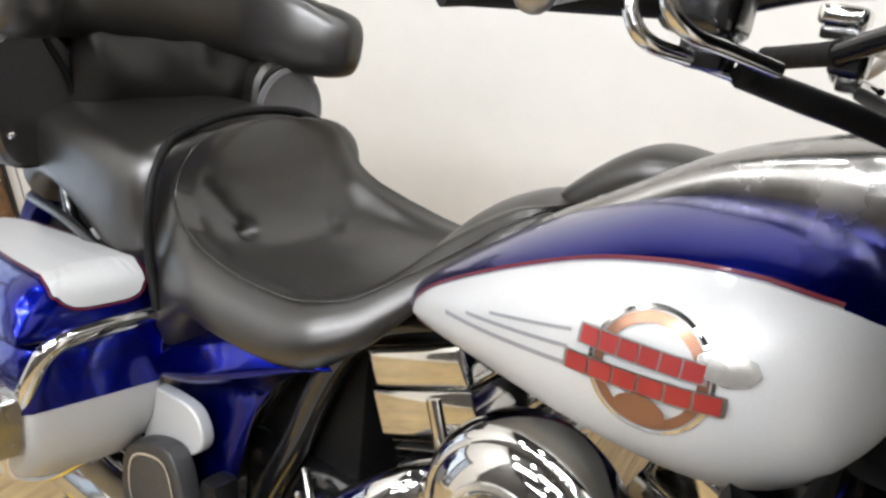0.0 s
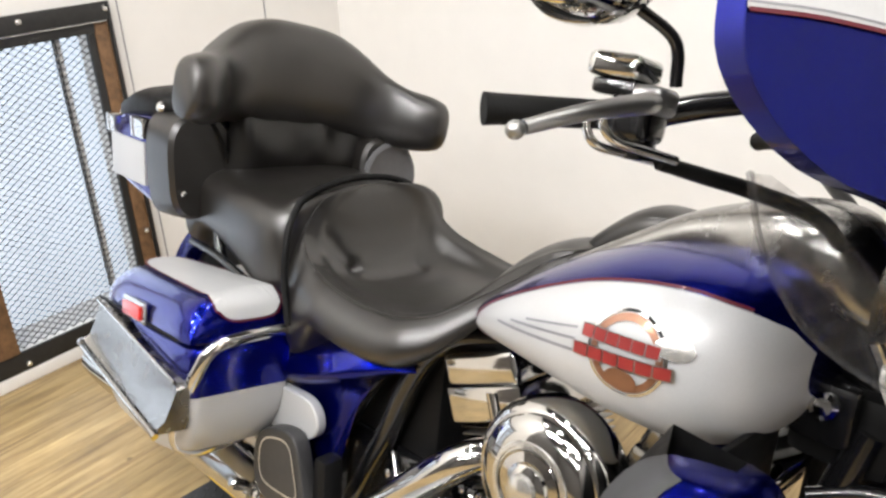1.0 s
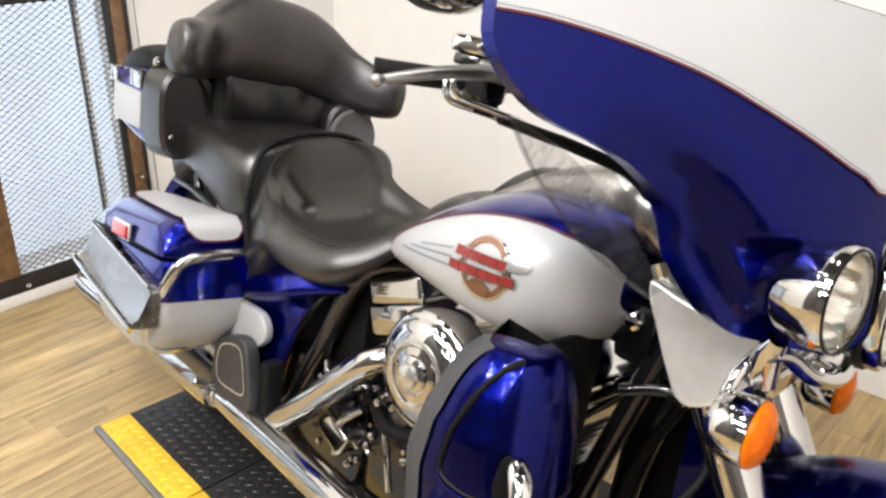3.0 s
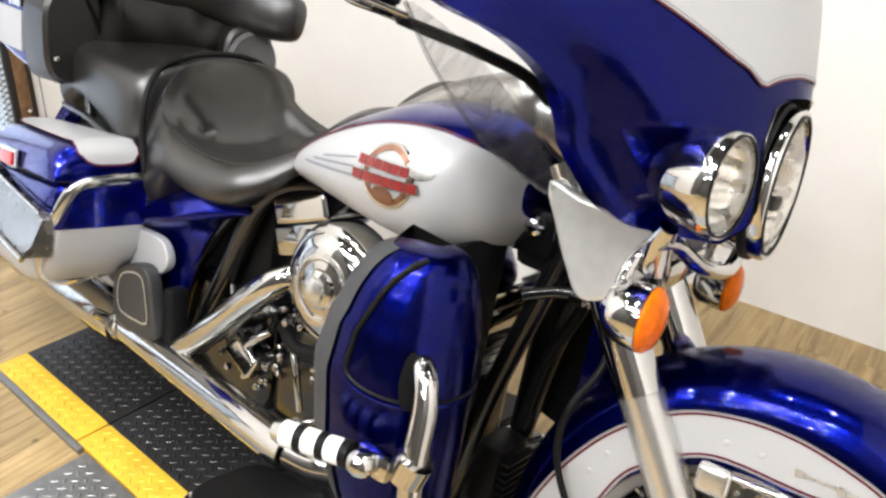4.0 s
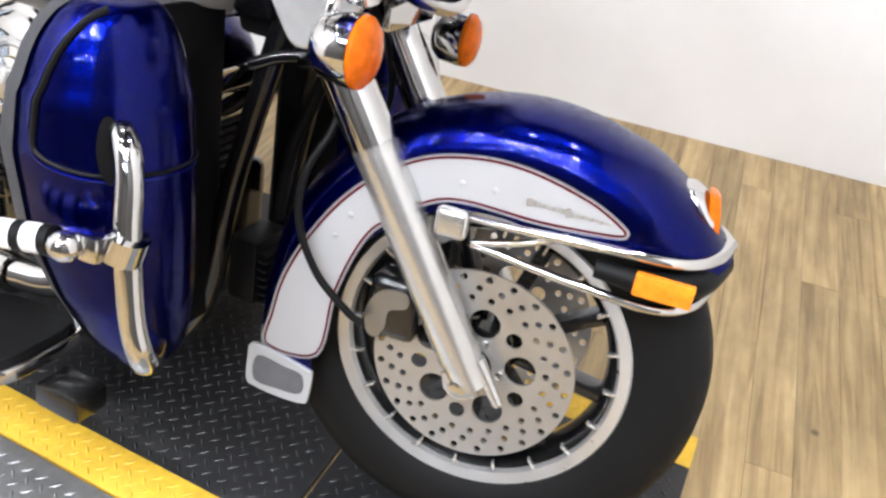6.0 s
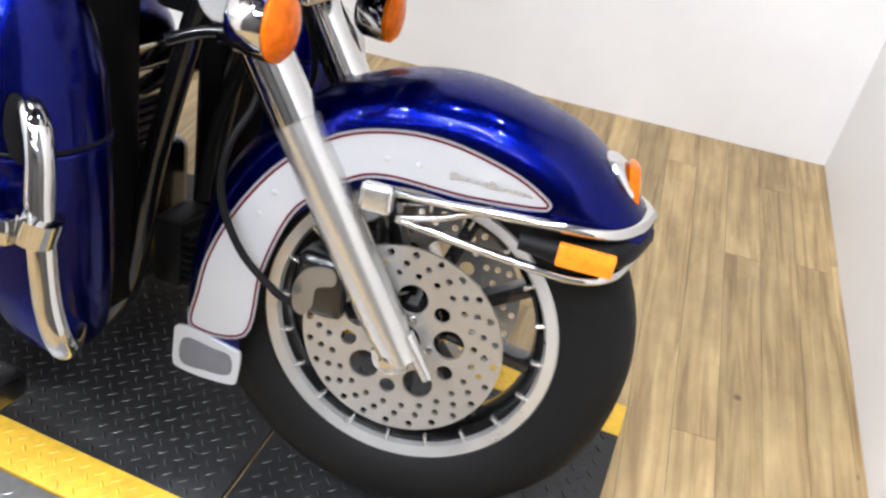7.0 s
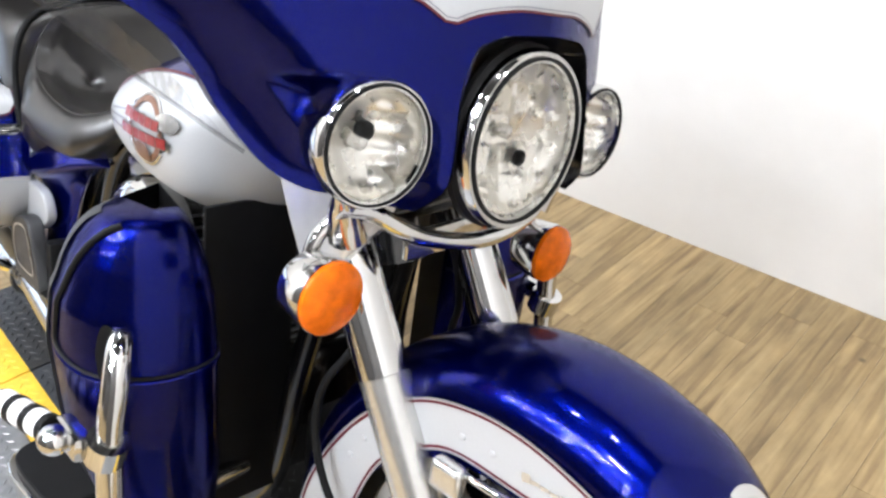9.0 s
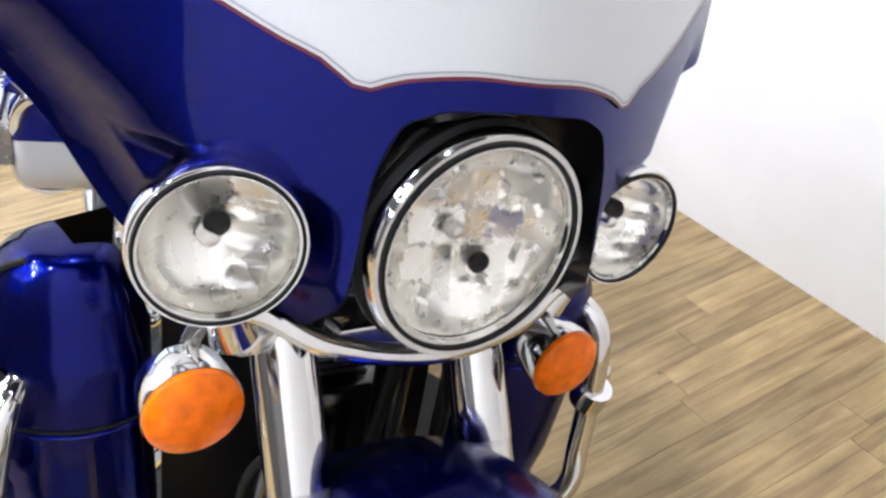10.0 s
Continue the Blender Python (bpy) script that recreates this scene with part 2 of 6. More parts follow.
def body_loft(rows, n=2.4, seg=32, caps=(True, True)):
    """Sections along x: (x, centre y, centre z, half width, rise, drop)."""
    return loft([[Vector((x, y, z)) for y, z in ring_xs(cy, cz, w, up, dn, n, seg)] for x, cy, cz, w, up, dn in rows], caps)


def smooth_rows(rows, k=6):
    """Finer rows by a smooth line through each column."""
    a = np.array(rows, float)
    out = []
    for i in range(len(a) - 1):
        p0, p1, p2, p3 = a[max(i - 1, 0)], a[i], a[i + 1], a[min(i + 2, len(a) - 1)]
        for t in np.linspace(0, 1, k, endpoint=False):
            out.append(0.5 * (2 * p1 + (p2 - p0) * t + (2 * p0 - 5 * p1 + 4 * p2 - p3) * t * t + (3 * p1 - p0 - 3 * p2 + p3) * t ** 3))
    out.append(a[-1])
    return [tuple(r) for r in out]


def closed_line(pts, n=8):
    """A smooth closed outline through 2D points."""
    p = [Vector((*q, 0)) for q in pts]
    out, m = [], len(p)
    for i in range(m):
        a, b, c, d = p[i - 1], p[i], p[(i + 1) % m], p[(i + 2) % m]
        for k in range(n):
            t = k / n
            q = 0.5 * ((2 * b) + (c - a) * t + (2 * a - 5 * b + 4 * c - d) * t * t + (3 * b - a - 3 * c + d) * t ** 3)
            out.append((q.x, q.y))
    return out


def patch(outline, surf, rings=8, centre=None):
    """A skin over surf(u, v) inside an outline of (u, v)."""
    o = np.array(outline)
    c = o.mean(0) if centre is None else np.array(centre)
    bm = bmesh.new()
    rows = [[bm.verts.new(surf(*(c + (q - c) * k))) for q in o] for k in np.linspace(1, 0.04, rings)]
    for a, b in zip(rows, rows[1:]):
        for i in range(len(o)):
            j = (i + 1) % len(o)
            bm.faces.new((a[i], a[j], b[j], b[i]))
    bm.faces.new(rows[-1])
    return bm


def ribbon(outline, surf, width, closed=True, shift=0.0):
    """A thin band along an outline of (u, v) on surf."""
    o = np.array(outline, float)
    n = len(o)
    bm = bmesh.new()
    a, b = [], []
    for i in range(n):
        d = o[(i + 1) % n] - o[i - 1] if closed else o[min(i + 1, n - 1)] - o[max(i - 1, 0)]
        d = d / (np.linalg.norm(d) + 1e-9)
        s = np.array((-d[1], d[0]))
        a.append(bm.verts.new(surf(*(o[i] + s * (shift - width / 2)))))
        b.append(bm.verts.new(surf(*(o[i] + s * (shift + width / 2)))))
    for i in range(n if closed else n - 1):
        j = (i + 1) % n
        bm.faces.new((a[i], a[j], b[j], b[i]))
    return bm


def plate(outline, holes, thick, m, bevel=0.0):
    """A flat plate with holes: 2D outlines, thickness along z, laid by the matrix m."""
    cu = bpy.data.curves.new("plate", 'CURVE')
    cu.dimensions, cu.fill_mode, cu.extrude, cu.bevel_depth = '2D', 'BOTH', thick / 2, bevel
    for line in (outline, *holes):
        sp = cu.splines.new('POLY')
        sp.points.add(len(line) - 1)
        for p, q in zip(sp.points, line):
            p.co = (q[0], q[1], 0, 1)
        sp.use_cyclic_u = True
    ob = new("plate", cu)
    me = bpy.data.meshes.new_from_object(ob.evaluated_get(bpy.context.evaluated_depsgraph_get()))
    bpy.data.objects.remove(ob)
    bpy.data.curves.remove(cu)
    bm = bmesh.new()
    bm.from_mesh(me)
    bpy.data.meshes.remove(me)
    bm.transform(m)
    return bm


def circle(x, y, r, n=16):
    return [(x + r * math.cos(a), y + r * math.sin(a)) for a in np.linspace(0, 2 * math.pi, n, endpoint=False)]


def merge(*bms):
    """One bmesh out of several."""
    out = bms[0]
    for b in bms[1:]:
        me = bpy.data.meshes.new("tmp")
        b.to_mesh(me)
        b.free()
        out.from_mesh(me)
        bpy.data.meshes.remove(me)
    return out


def mirrored(bm):
    """A copy mirrored across the centre plane y = 0."""
    c = bm.copy()
    for v in c.verts:
        v.co.y = -v.co.y
    return c


SIDE = Matrix(((1, 0, 0, 0), (0, 0, -1, 0), (0, 1, 0, 0), (0, 0, 0, 1)))   # (x, y) drawn on the plane x, z


# ---- the room ----
R = ROOM
WT = 0.14


def structure(name, bm, mat, label, category):
    return thing(name, bm, mat, label, category, kind="structure")


structure("wall_north", box((R["x0"] - WT, R["y1"], -0.1), (R["x1"] + WT, R["y1"] + WT, R["z1"])), WHITE,
          "plain white painted wall, warm lit", "wall")
structure("wall_east", box((R["x1"], -0.95, -0.1), (R["x1"] + WT, R["y1"], R["z1"])), WHITE,
          "plain white painted wall beside the lift", "wall")
# unseen walls, made dark so that paint, chrome and leather reflect less light
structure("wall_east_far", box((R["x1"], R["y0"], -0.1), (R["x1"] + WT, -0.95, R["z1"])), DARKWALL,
          "unseen dark wall added past the lift for dark reflections", "wall")
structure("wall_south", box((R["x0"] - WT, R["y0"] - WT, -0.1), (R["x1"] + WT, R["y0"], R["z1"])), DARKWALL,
          "unseen dark wall added at the far end for dark reflections", "wall")
structure("ceiling", box((R["x0"] - WT, R["y0"] - WT, R["z1"]), (R["x1"] + WT, R["y1"] + WT, R["z1"] + 0.1)), CEIL,
          "plain black ceiling with strip lights", "ceiling")
# the west wall, with a low window opening
WY0, WY1, WZ0, WZ1 = -1.10, 0.47, 0.085, 0.945
# unseen stretch past the window, dark only for what the bike reflects
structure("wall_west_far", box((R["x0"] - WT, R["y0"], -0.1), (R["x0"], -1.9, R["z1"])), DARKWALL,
          "unseen dark wall added past the window for dark reflections", "wall")
west = merge(box((R["x0"] - WT, -1.9, -0.1), (R["x0"], WY0, R["z1"])),
             box((R["x0"] - WT, WY1, -0.1), (R["x0"], R["y1"], R["z1"])),
             box((R["x0"] - WT, WY0, -0.1), (R["x0"], WY1, WZ0)),
             box((R["x0"] - WT, WY0, WZ1), (R["x0"], WY1, R["z1"])))
structure("wall_west", west, WHITE, "white panelled wall with a low grilled window", "wall")
structure("baseboard", box((R["x0"], R["y0"], -0.012), (R["x0"] + 0.012, R["y1"], 0.027), 0.002), TRIMW,
          "low white painted baseboard under the grille", "baseboard")
for sy, sz in ((0.533, 0.03), (1.055, 0.03)):
    structure("trim", box((R["x0"], sy - 0.0015, sz), (R["x0"] + 0.002, sy + 0.0015, R["z1"])), GREYLINE,
              "thin dark vertical joint between wall panels", "trim")
structure("backdrop", box((R["x0"] - 0.5, WY0 - 0.8, -0.4), (R["x0"] - 0.48, WY1 + 0.8, 1.7)), DAYGLOW,
          "bright bluish daylight beyond the window", "backdrop")

# the grilled window
window = tagged(new("window_1"), "low window behind a bolted steel mesh grille", "window", kind="structure")
GX = R["x0"]
part("steel_frame", merge(box((GX + 0.001, WY0 - 0.03, 0.944), (GX + 0.012, 0.4935, 0.993), 0.002),
                          box((GX + 0.001, WY0 - 0.03, 0.030), (GX + 0.012, 0.4935, 0.088), 0.002)), DARKMETAL, window, "black steel frame")
part("wood_jamb", box((GX - 0.03, 0.452, 0.089), (GX + 0.004, 0.4935, 0.9435), 0.004), WOODFRAME, window, "rough brown wooden jamb")
part("frame_edge", box((GX - 0.002, WY0, 0.9400), (GX + 0.013, 0.486, 0.9432), 0.0005, 1), STEEL, window, "bright metal edge")
part("head_strip", box((GX - 0.02, WY0, 0.912), (GX + 0.002, 0.452, 0.9395), 0.002), DARKMETAL, window)
part("mesh_edge", box((GX - 0.016, 0.430, 0.089), (GX - 0.002, 0.4518, 0.9115), 0.002), DARKMETAL, window)
part("edge_angle", box((GX + 0.001, 0.4940, 0.030), (GX + 0.013, 0.5030, 0.993), 0.001), DARKMETAL, window)
part("wood_post", box((GX - 0.02, -0.048, 0.089), (GX + 0.018, 0.018, 0.943), 0.004), WOODFRAME, window, "brown wooden post")
part("wood_post", box((GX - 0.02, -0.71, 0.089), (GX + 0.018, -0.64, 0.943), 0.004), WOODFRAME, window, "brown wooden post")
part("wood_rail", box((GX - 0.045, WY0, 0.200), (GX - 0.022, -0.048, 0.240), 0.004), WOODFRAME, window, "brown wooden rail")
part("sash_bar", box((GX - 0.050, 0.345, 0.09), (GX - 0.036, 0.352, 0.944), 0.002), DARKMETAL, window)
part("sash_bar", box((GX - 0.054, 0.3525, 0.09), (GX - 0.040, 0.366, 0.944), 0.002), TRIMW, window)


def mesh_grille():
    bm = bmesh.new()
    w, h, t = 0.0305, 0.0195, 0.0013
    y0, y1, z0, z1 = WY0, 0.450, 0.086, 0.948
    slope = h / w
    x = GX - 0.012
    for sgn in (1, -1):
        k0 = int((z0 - z1 - (y1 - y0) * slope) / h) - 1
        for k in range(k0, -k0):
            c = k * h + (z0 + z1) / 2
            lo, hi = y0, y1
            # clip to the height
            ya, yb = ((z0 - c) / (sgn * slope) + (y0 + y1) / 2, (z1 - c) / (sgn * slope) + (y0 + y1) / 2)
            lo, hi = max(lo, min(ya, yb)), min(hi, max(ya, yb))
            if hi - lo < 0.005:
                continue
            a = Vector((x + sgn * 0.0008, lo, c + sgn * slope * (lo - (y0 + y1) / 2)))
            b = Vector((x + sgn * 0.0008, hi, c + sgn * slope * (hi - (y0 + y1) / 2)))
            d = (b - a).normalized()
            s, n = Vector((1, 0, 0)), d.cross(Vector((1, 0, 0)))
            q = [[bm.verts.new(p + t * (i * s + j * n)) for i, j in ((-1, -1), (1, -1), (1, 1), (-1, 1))] for p in (a, b)]
            for i in range(4):
                bm.faces.new((q[0][i], q[0][(i + 1) % 4], q[1][(i + 1) % 4], q[1][i]))
    return bm


tagged(part("mesh_screen", mesh_grille(), MESHMETAL, window, "expanded diamond steel mesh"), kind="stuff")
for by in (0.492, 0.248, 0.004, -0.24, -0.484, -0.73):
    part("bolt", lathe([(0.009, 0), (0.009, 0.004), (0.006, 0.008), (0.001, 0.009)], (GX + 0.012, by - 0.006, 0.974), (1, 0, 0), 12), STEEL, window)
    part("bolt", lathe([(0.009, 0), (0.009, 0.004), (0.006, 0.008), (0.001, 0.009)], (GX + 0.012, by - 0.215, 0.048), (1, 0, 0), 12), STEEL, window)
for bz in (0.68, 0.30):
    part("bolt", lathe([(0.008, 0), (0.008, 0.004), (0.005, 0.007)], (GX + 0.004, 0.478, bz), (1, 0, 0), 12), STEEL, window)

# strip lights
for tx, ty in TUBES:
    lamp = tagged(new("strip_light"), "white ceiling strip light, switched on", "light", "ceiling lights")
    part("housing", box((tx - 0.62, ty - 0.055, R["z1"] - 0.045), (tx + 0.62, ty + 0.055, R["z1"] - 0.001), 0.006), TRIMW, lamp)
    part("tube", lathe([(0.014, -0.575), (0.014, 0.575)], (tx, ty, R["z1"] - 0.060), (1, 0, 0), 12), TUBEGLOW, lamp)

for tx, ty in SPOTS:
    lamp_ob = tagged(new("downlight"), "small round ceiling downlight, switched on", "light", "ceiling downlights")
    part("trim_ring", lathe([(0.046, -0.02), (0.060, -0.02), (0.062, 0.0), (0.046, 0.0)], (tx, ty, R["z1"] - 0.002), (0, 0, 1), 24, (False, False)), TRIMW, lamp_ob)
    part("diffuser", lathe([(0.044, -0.012), (0.001, -0.0125)], (tx, ty, R["z1"] - 0.002), (0, 0, 1), 20), TUBEGLOW, lamp_ob)

# ---- the lift the motorcycle stands on ----
LIFT = pose(0, 0, 0, 0, 0, -5.5)
lift = tagged(new("motorcycle_lift"), "low black tread-plate lift with yellow edge strips", "lift")
lift.matrix_world = LIFT


def lozenges(u0, u1, v0, v1, z, pitch=0.030):
    bm = bmesh.new()
    i = 0
    for u in np.arange(u0 + pitch / 2, u1 - pitch / 3, pitch / 2):
        i += 1
        for k, v in enumerate(np.arange(v0 + pitch * (0.25 + 0.5 * (i % 2)), v1 - pitch / 4, pitch)):
            a = radians(45 if i % 2 else -45)
            c, s = math.cos(a), math.sin(a)
            l, w, hgt = 0.011, 0.0035, 0.0016
            p = [(-l, 0, 0), (0, -w, 0), (l, 0, 0), (0, w, 0), (-l * 0.4, 0, hgt), (l * 0.4, 0, hgt)]
            q = [bm.verts.new((u + x * c - y * s, v + x * s + y * c, z + zz)) for x, y, zz in p]
            for f in ((0, 1, 4), (1, 5, 4), (1, 2, 5), (2, 3, 5), (3, 4, 5), (3, 0, 4)):
                bm.faces.new([q[j] for j in f])
    return bm


JOINTS = (-0.887, -0.500, 0.587, 1.137)
for a, b in zip(JOINTS, JOINTS[1:]):
    part("deck", box((a + 0.003, -0.1595, -0.012), (b - 0.003, 0.2865, 0.0), 0.0015), TREAD, lift, "black tread plate")
    part("edge_strip", box((a + 0.003, -0.236, -0.012), (b - 0.003, -0.160, 0.0005), 0.0015), YELLOW, lift, "yellow painted edge")
    part("edge_strip", box((a + 0.003, 0.287, -0.012), (b - 0.003, 0.363, 0.0005), 0.0015), YELLOW, lift, "yellow painted edge")
    tagged(part("tread", lozenges(a + 0.01, b - 0.01, -0.155, 0.282, -0.0002), TREAD, lift), kind="stuff")
    tagged(part("strip_tread", merge(lozenges(a + 0.01, b - 0.01, -0.232, -0.164, 0.0003), lozenges(a + 0.01, b - 0.01, 0.291, 0.359, 0.0003)), YELLOW, lift), kind="stuff")
part("lip", box((-0.887, -0.252, -0.011), (-0.47, -0.2375, 0.002), 0.001), TREADLIGHT, lift, "bare metal lip")
side = tagged(new("side_ramp"), "bare grey tread-plate panel beside the lift", "panel")
side.matrix_world = LIFT
part("panel", box((-0.455, -0.75, -0.0115), (1.137, -0.239, -0.003), 0.001), TREADLIGHT, side)
tagged(part("tread", lozenges(-0.44, 1.125, -0.74, -0.246, -0.0032), TREADLIGHT, side), kind="stuff")


# ---- the motorcycle: x ahead, y to its left, z up, from the middle of the front wheel ----
bike = tagged(new("motorcycle"), "blue and silver touring motorcycle leaning on its stand", "motorcycle")
bike.matrix_world = pose(0.7874, 0.0360, 0.2997, -11.77, -0.92, -6.46) @ Matrix.Scale(0.974, 4)
STEER = pose(0.0126, -0.0311, 0.0081, -3.15, -0.52, 7.78)                                 # wheel, fork and fender
HEAD = pose(0.0312, -0.0784, 0.0352, -5.37, -0.89, 5.54) @ Matrix.Scale(0.9486, 4)        # fairing, lamps and handlebar


def settle(obs, centre, move, turn=(0, 0, 0), size=(1, 1, 1)):
    """Sets parts in place: moved, turned in degrees and stretched about a centre, in the frame of their parent."""
    c = Vector(centre)
    a = pose(*(c + Vector(move)), *turn) @ Matrix.Diagonal((*size, 1)) @ Matrix.Translation(-c)
    for ob in obs:
        ob.matrix_basis = ob.matrix_basis @ a


def fork_part(name, bm, mat, label="", parent=None, sharp=38):
    return part(name, bm, mat, parent or bike, label, STEER if parent is None else None, sharp)


def head_part(name, bm, mat, label="", sharp=38):
    return part(name, bm, mat, bike, label, HEAD, sharp)


# tank: x, centre y, centre z, half width, rise, drop
TANK = [(-0.885, -0.045, 0.408, 0.085, 0.018, 0.016), (-0.872, -0.045, 0.410, 0.118, 0.028, 0.026), (-0.82, -0.045, 0.430, 0.158, 0.048, 0.046),
        (-0.74, -0.045, 0.452, 0.192, 0.080, 0.072), (-0.64, -0.045, 0.466, 0.214, 0.112, 0.098), (-0.56, -0.045, 0.476, 0.217, 0.118, 0.116),
        (-0.51, -0.045, 0.480, 0.209, 0.116, 0.118), (-0.475, -0.045, 0.483, 0.192, 0.108, 0.110), (-0.448, -0.045, 0.485, 0.164, 0.092, 0.092),
        (-0.428, -0.045, 0.487, 0.125, 0.068, 0.068), (-0.415, -0.045, 0.489, 0.080, 0.040, 0.040)]
TANK_FINE = smooth_rows(TANK, 6)
TANK_N = 2.5


def tank_skin(lift_by):
    t = np.array(TANK_FINE)

    def surf(x, z):
        cy, cz, w, up, dn = (np.interp(x, t[:, 0], t[:, k]) for k in range(1, 6))
        k = max(-0.985, min(0.985, (z - cz) / (up if z > cz else dn)))
        c = (1 - abs(k) ** TANK_N) ** (1 / TANK_N)
        return Vector((x, cy - w * c - lift_by, z))
    return surf


part("fuel_tank", body_loft(TANK_FINE, TANK_N, 48), BLUE, bike, "cobalt blue fuel tank with silver side panel")
tank = bike.children[-1]
PTOP = [(-0.853, 0.410), (-0.840, 0.430), (-0.805, 0.458), (-0.73, 0.501), (-0.65, 0.537), (-0.584, 0.555), (-0.52, 0.562), (-0.47, 0.556), (-0.443, 0.545), (-0.428, 0.532), (-0.413, 0.505)]
PLOW = [(-0.853, 0.408), (-0.838, 0.403), (-0.80, 0.399), (-0.74, 0.392), (-0.66, 0.380), (-0.58, 0.369), (-0.50, 0.365), (-0.455, 0.387), (-0.428, 0.421), (-0.413, 0.455)]


def panel_skin(lift_by):
    t = np.array(TANK_FINE)
    tops, lows = ([(v.x, v.y) for v in spline([(*q, 0) for q in line], 6)] for line in (PTOP, PLOW))

    def angle(x, line, cz, up, dn):
        z = float(np.interp(x, [p[0] for p in line], [p[1] for p in line]))
        k = max(-0.997, min(0.997, (z - cz) / (up if z > cz else dn)))
        return math.asin(math.copysign(abs(k) ** (TANK_N / 2), k))

    def surf(x, k):
        """k from 0 at the panel's top edge to 1 at its lower edge."""
        cy, cz, w, up, dn = (float(np.interp(x, t[:, 0], t[:, j])) for j in range(1, 6))
        a0, a1 = angle(x, tops, cz, up, dn), angle(x, lows, cz, up, dn)
        a = a0 + (a1 - a0) * k
        c, q = math.cos(a), math.sin(a)
        c, q = abs(c) ** (2 / TANK_N), math.copysign(abs(q) ** (2 / TANK_N), q)
        return Vector((x + lift_by * 0.6 * max(0.0, (x + 0.47) / 0.05), cy - (w + lift_by) * c, cz + ((up if q > 0 else dn) + lift_by) * q))
    return surf


PX = [float(v) for v in np.concatenate([np.linspace(-0.852, -0.80, 10), np.linspace(-0.79, -0.50, 26), np.linspace(-0.492, -0.4155, 24)])]
ps = panel_skin(0.0015)
part("tank_panel", loft([[ps(x, k) for k in np.linspace(0, 1, 26)] for x in PX], closed=False), SILVER, tank, "silver side panel")


def edge_band(k, width, up_by, skin, xs):
    """A narrow stripe beside the edge k of the tank panel."""
    rows = []
    for i, x in enumerate(xs):
        p, q = skin(x, k), skin(x, 0.5)
        u = (p - q).normalized()
        rows.append([p + u * (up_by - width / 2), p + u * (up_by + width / 2)])
    return loft(rows, closed=False)


for k, xs in ((0, PX[1:46]), (1, PX[1:24])):
    part("pinstripe", edge_band(k, 0.0034, 0.0035, panel_skin(0.0022), xs), RED, tank, "dark red pinstripe")
    part("pinstripe", edge_band(k, 0.0016, 0.0003, panel_skin(0.0024), xs), GREYLINE, tank)

# tank badge: plain ring, disc and bars in its colours
bs = tank_skin(0.004)
BX, BZ = -0.563, 0.488
badge = part("tank_badge", ribbon([(BX + 0.040 * math.cos(a), BZ + 0.040 * math.sin(a)) for a in np.linspace(0, 2 * math.pi, 40, endpoint=False)],
             bs, 0.008), BRONZE, tank, "round bronze tank badge with red bars")
part("badge_rim", ribbon([(BX + 0.047 * math.cos(a), BZ + 0.047 * math.sin(a)) for a in np.linspace(0, 2 * math.pi, 40, endpoint=False)], bs, 0.003), CHROME, badge)
bs2 = tank_skin(0.007)


def bar_on(u0, v0, u1, v1, width, surf):
    return ribbon([(u0 + (u1 - u0) * k, v0 + (v1 - v0) * k) for k in np.linspace(0, 1, 10)], surf, width, closed=False)


for bar in ((-0.058, 0.011, 0.040, 0.014), (-0.066, -0.013, 0.056, -0.006)):
    part("badge_edge", bar_on(BX + bar[0] - 0.002, BZ + bar[1], BX + bar[2] + 0.002, BZ + bar[3], 0.0160, tank_skin(0.006)), DULL, badge)
    n = 6 if bar[2] < 0.06 else 8
    for i in range(n):
        k0, k1 = (i + 0.05) / n, (i + 0.95) / n
        du, dv = bar[2] - bar[0], bar[3] - bar[1]
        part("badge_bar", bar_on(BX + bar[0] + du * k0, BZ + bar[1] + dv * k0, BX + bar[0] + du * k1, BZ + bar[1] + dv * k1, 0.0135, bs2), BADGERED, badge, "red bar")
part("badge_wing", patch([(BX + 0.052 + 0.022 * math.cos(a), BZ + 0.022 + 0.013 * math.sin(a)) for a in np.linspace(0, 2 * math.pi, 9, endpoint=False)], tank_skin(0.006), 3), STEEL, badge)
part("badge_disc", patch([(BX + 0.020 * math.cos(a), BZ - 0.029 + 0.012 * math.sin(a)) for a in np.linspace(0, 2 * math.pi, 20, endpoint=False)], bs2, 3), BRONZE, badge)
for k in range(3):
    part("badge_streak", bar_on(BX - 0.215 + 0.030 * k, BZ - 0.040 + 0.013 * k, BX - 0.068, BZ - 0.020 + 0.014 * k, 0.004 - 0.0006 * k, tank_skin(0.003)), GREYLINE, badge)

# console along the top of the tank
CON = smooth_rows([(-0.80, -0.045, 0.480, 0.050, 0.014, 0.03), (-0.78, -0.048, 0.492, 0.060, 0.020, 0.03), (-0.70, -0.050, 0.538, 0.060, 0.026, 0.03),
                   (-0.62, -0.050, 0.582, 0.056, 0.032, 0.03), (-0.55, -0.047, 0.600, 0.060, 0.042, 0.04), (-0.48, -0.045, 0.606, 0.072, 0.055, 0.05), (-0.42, -0.045, 0.595, 0.070, 0.062, 0.05),
                   (-0.38, -0.045, 0.570, 0.050, 0.05, 0.04)], 4)
part("console", body_loft(CON, 2.8, 28), BUMPER, bike, "chrome tank console")
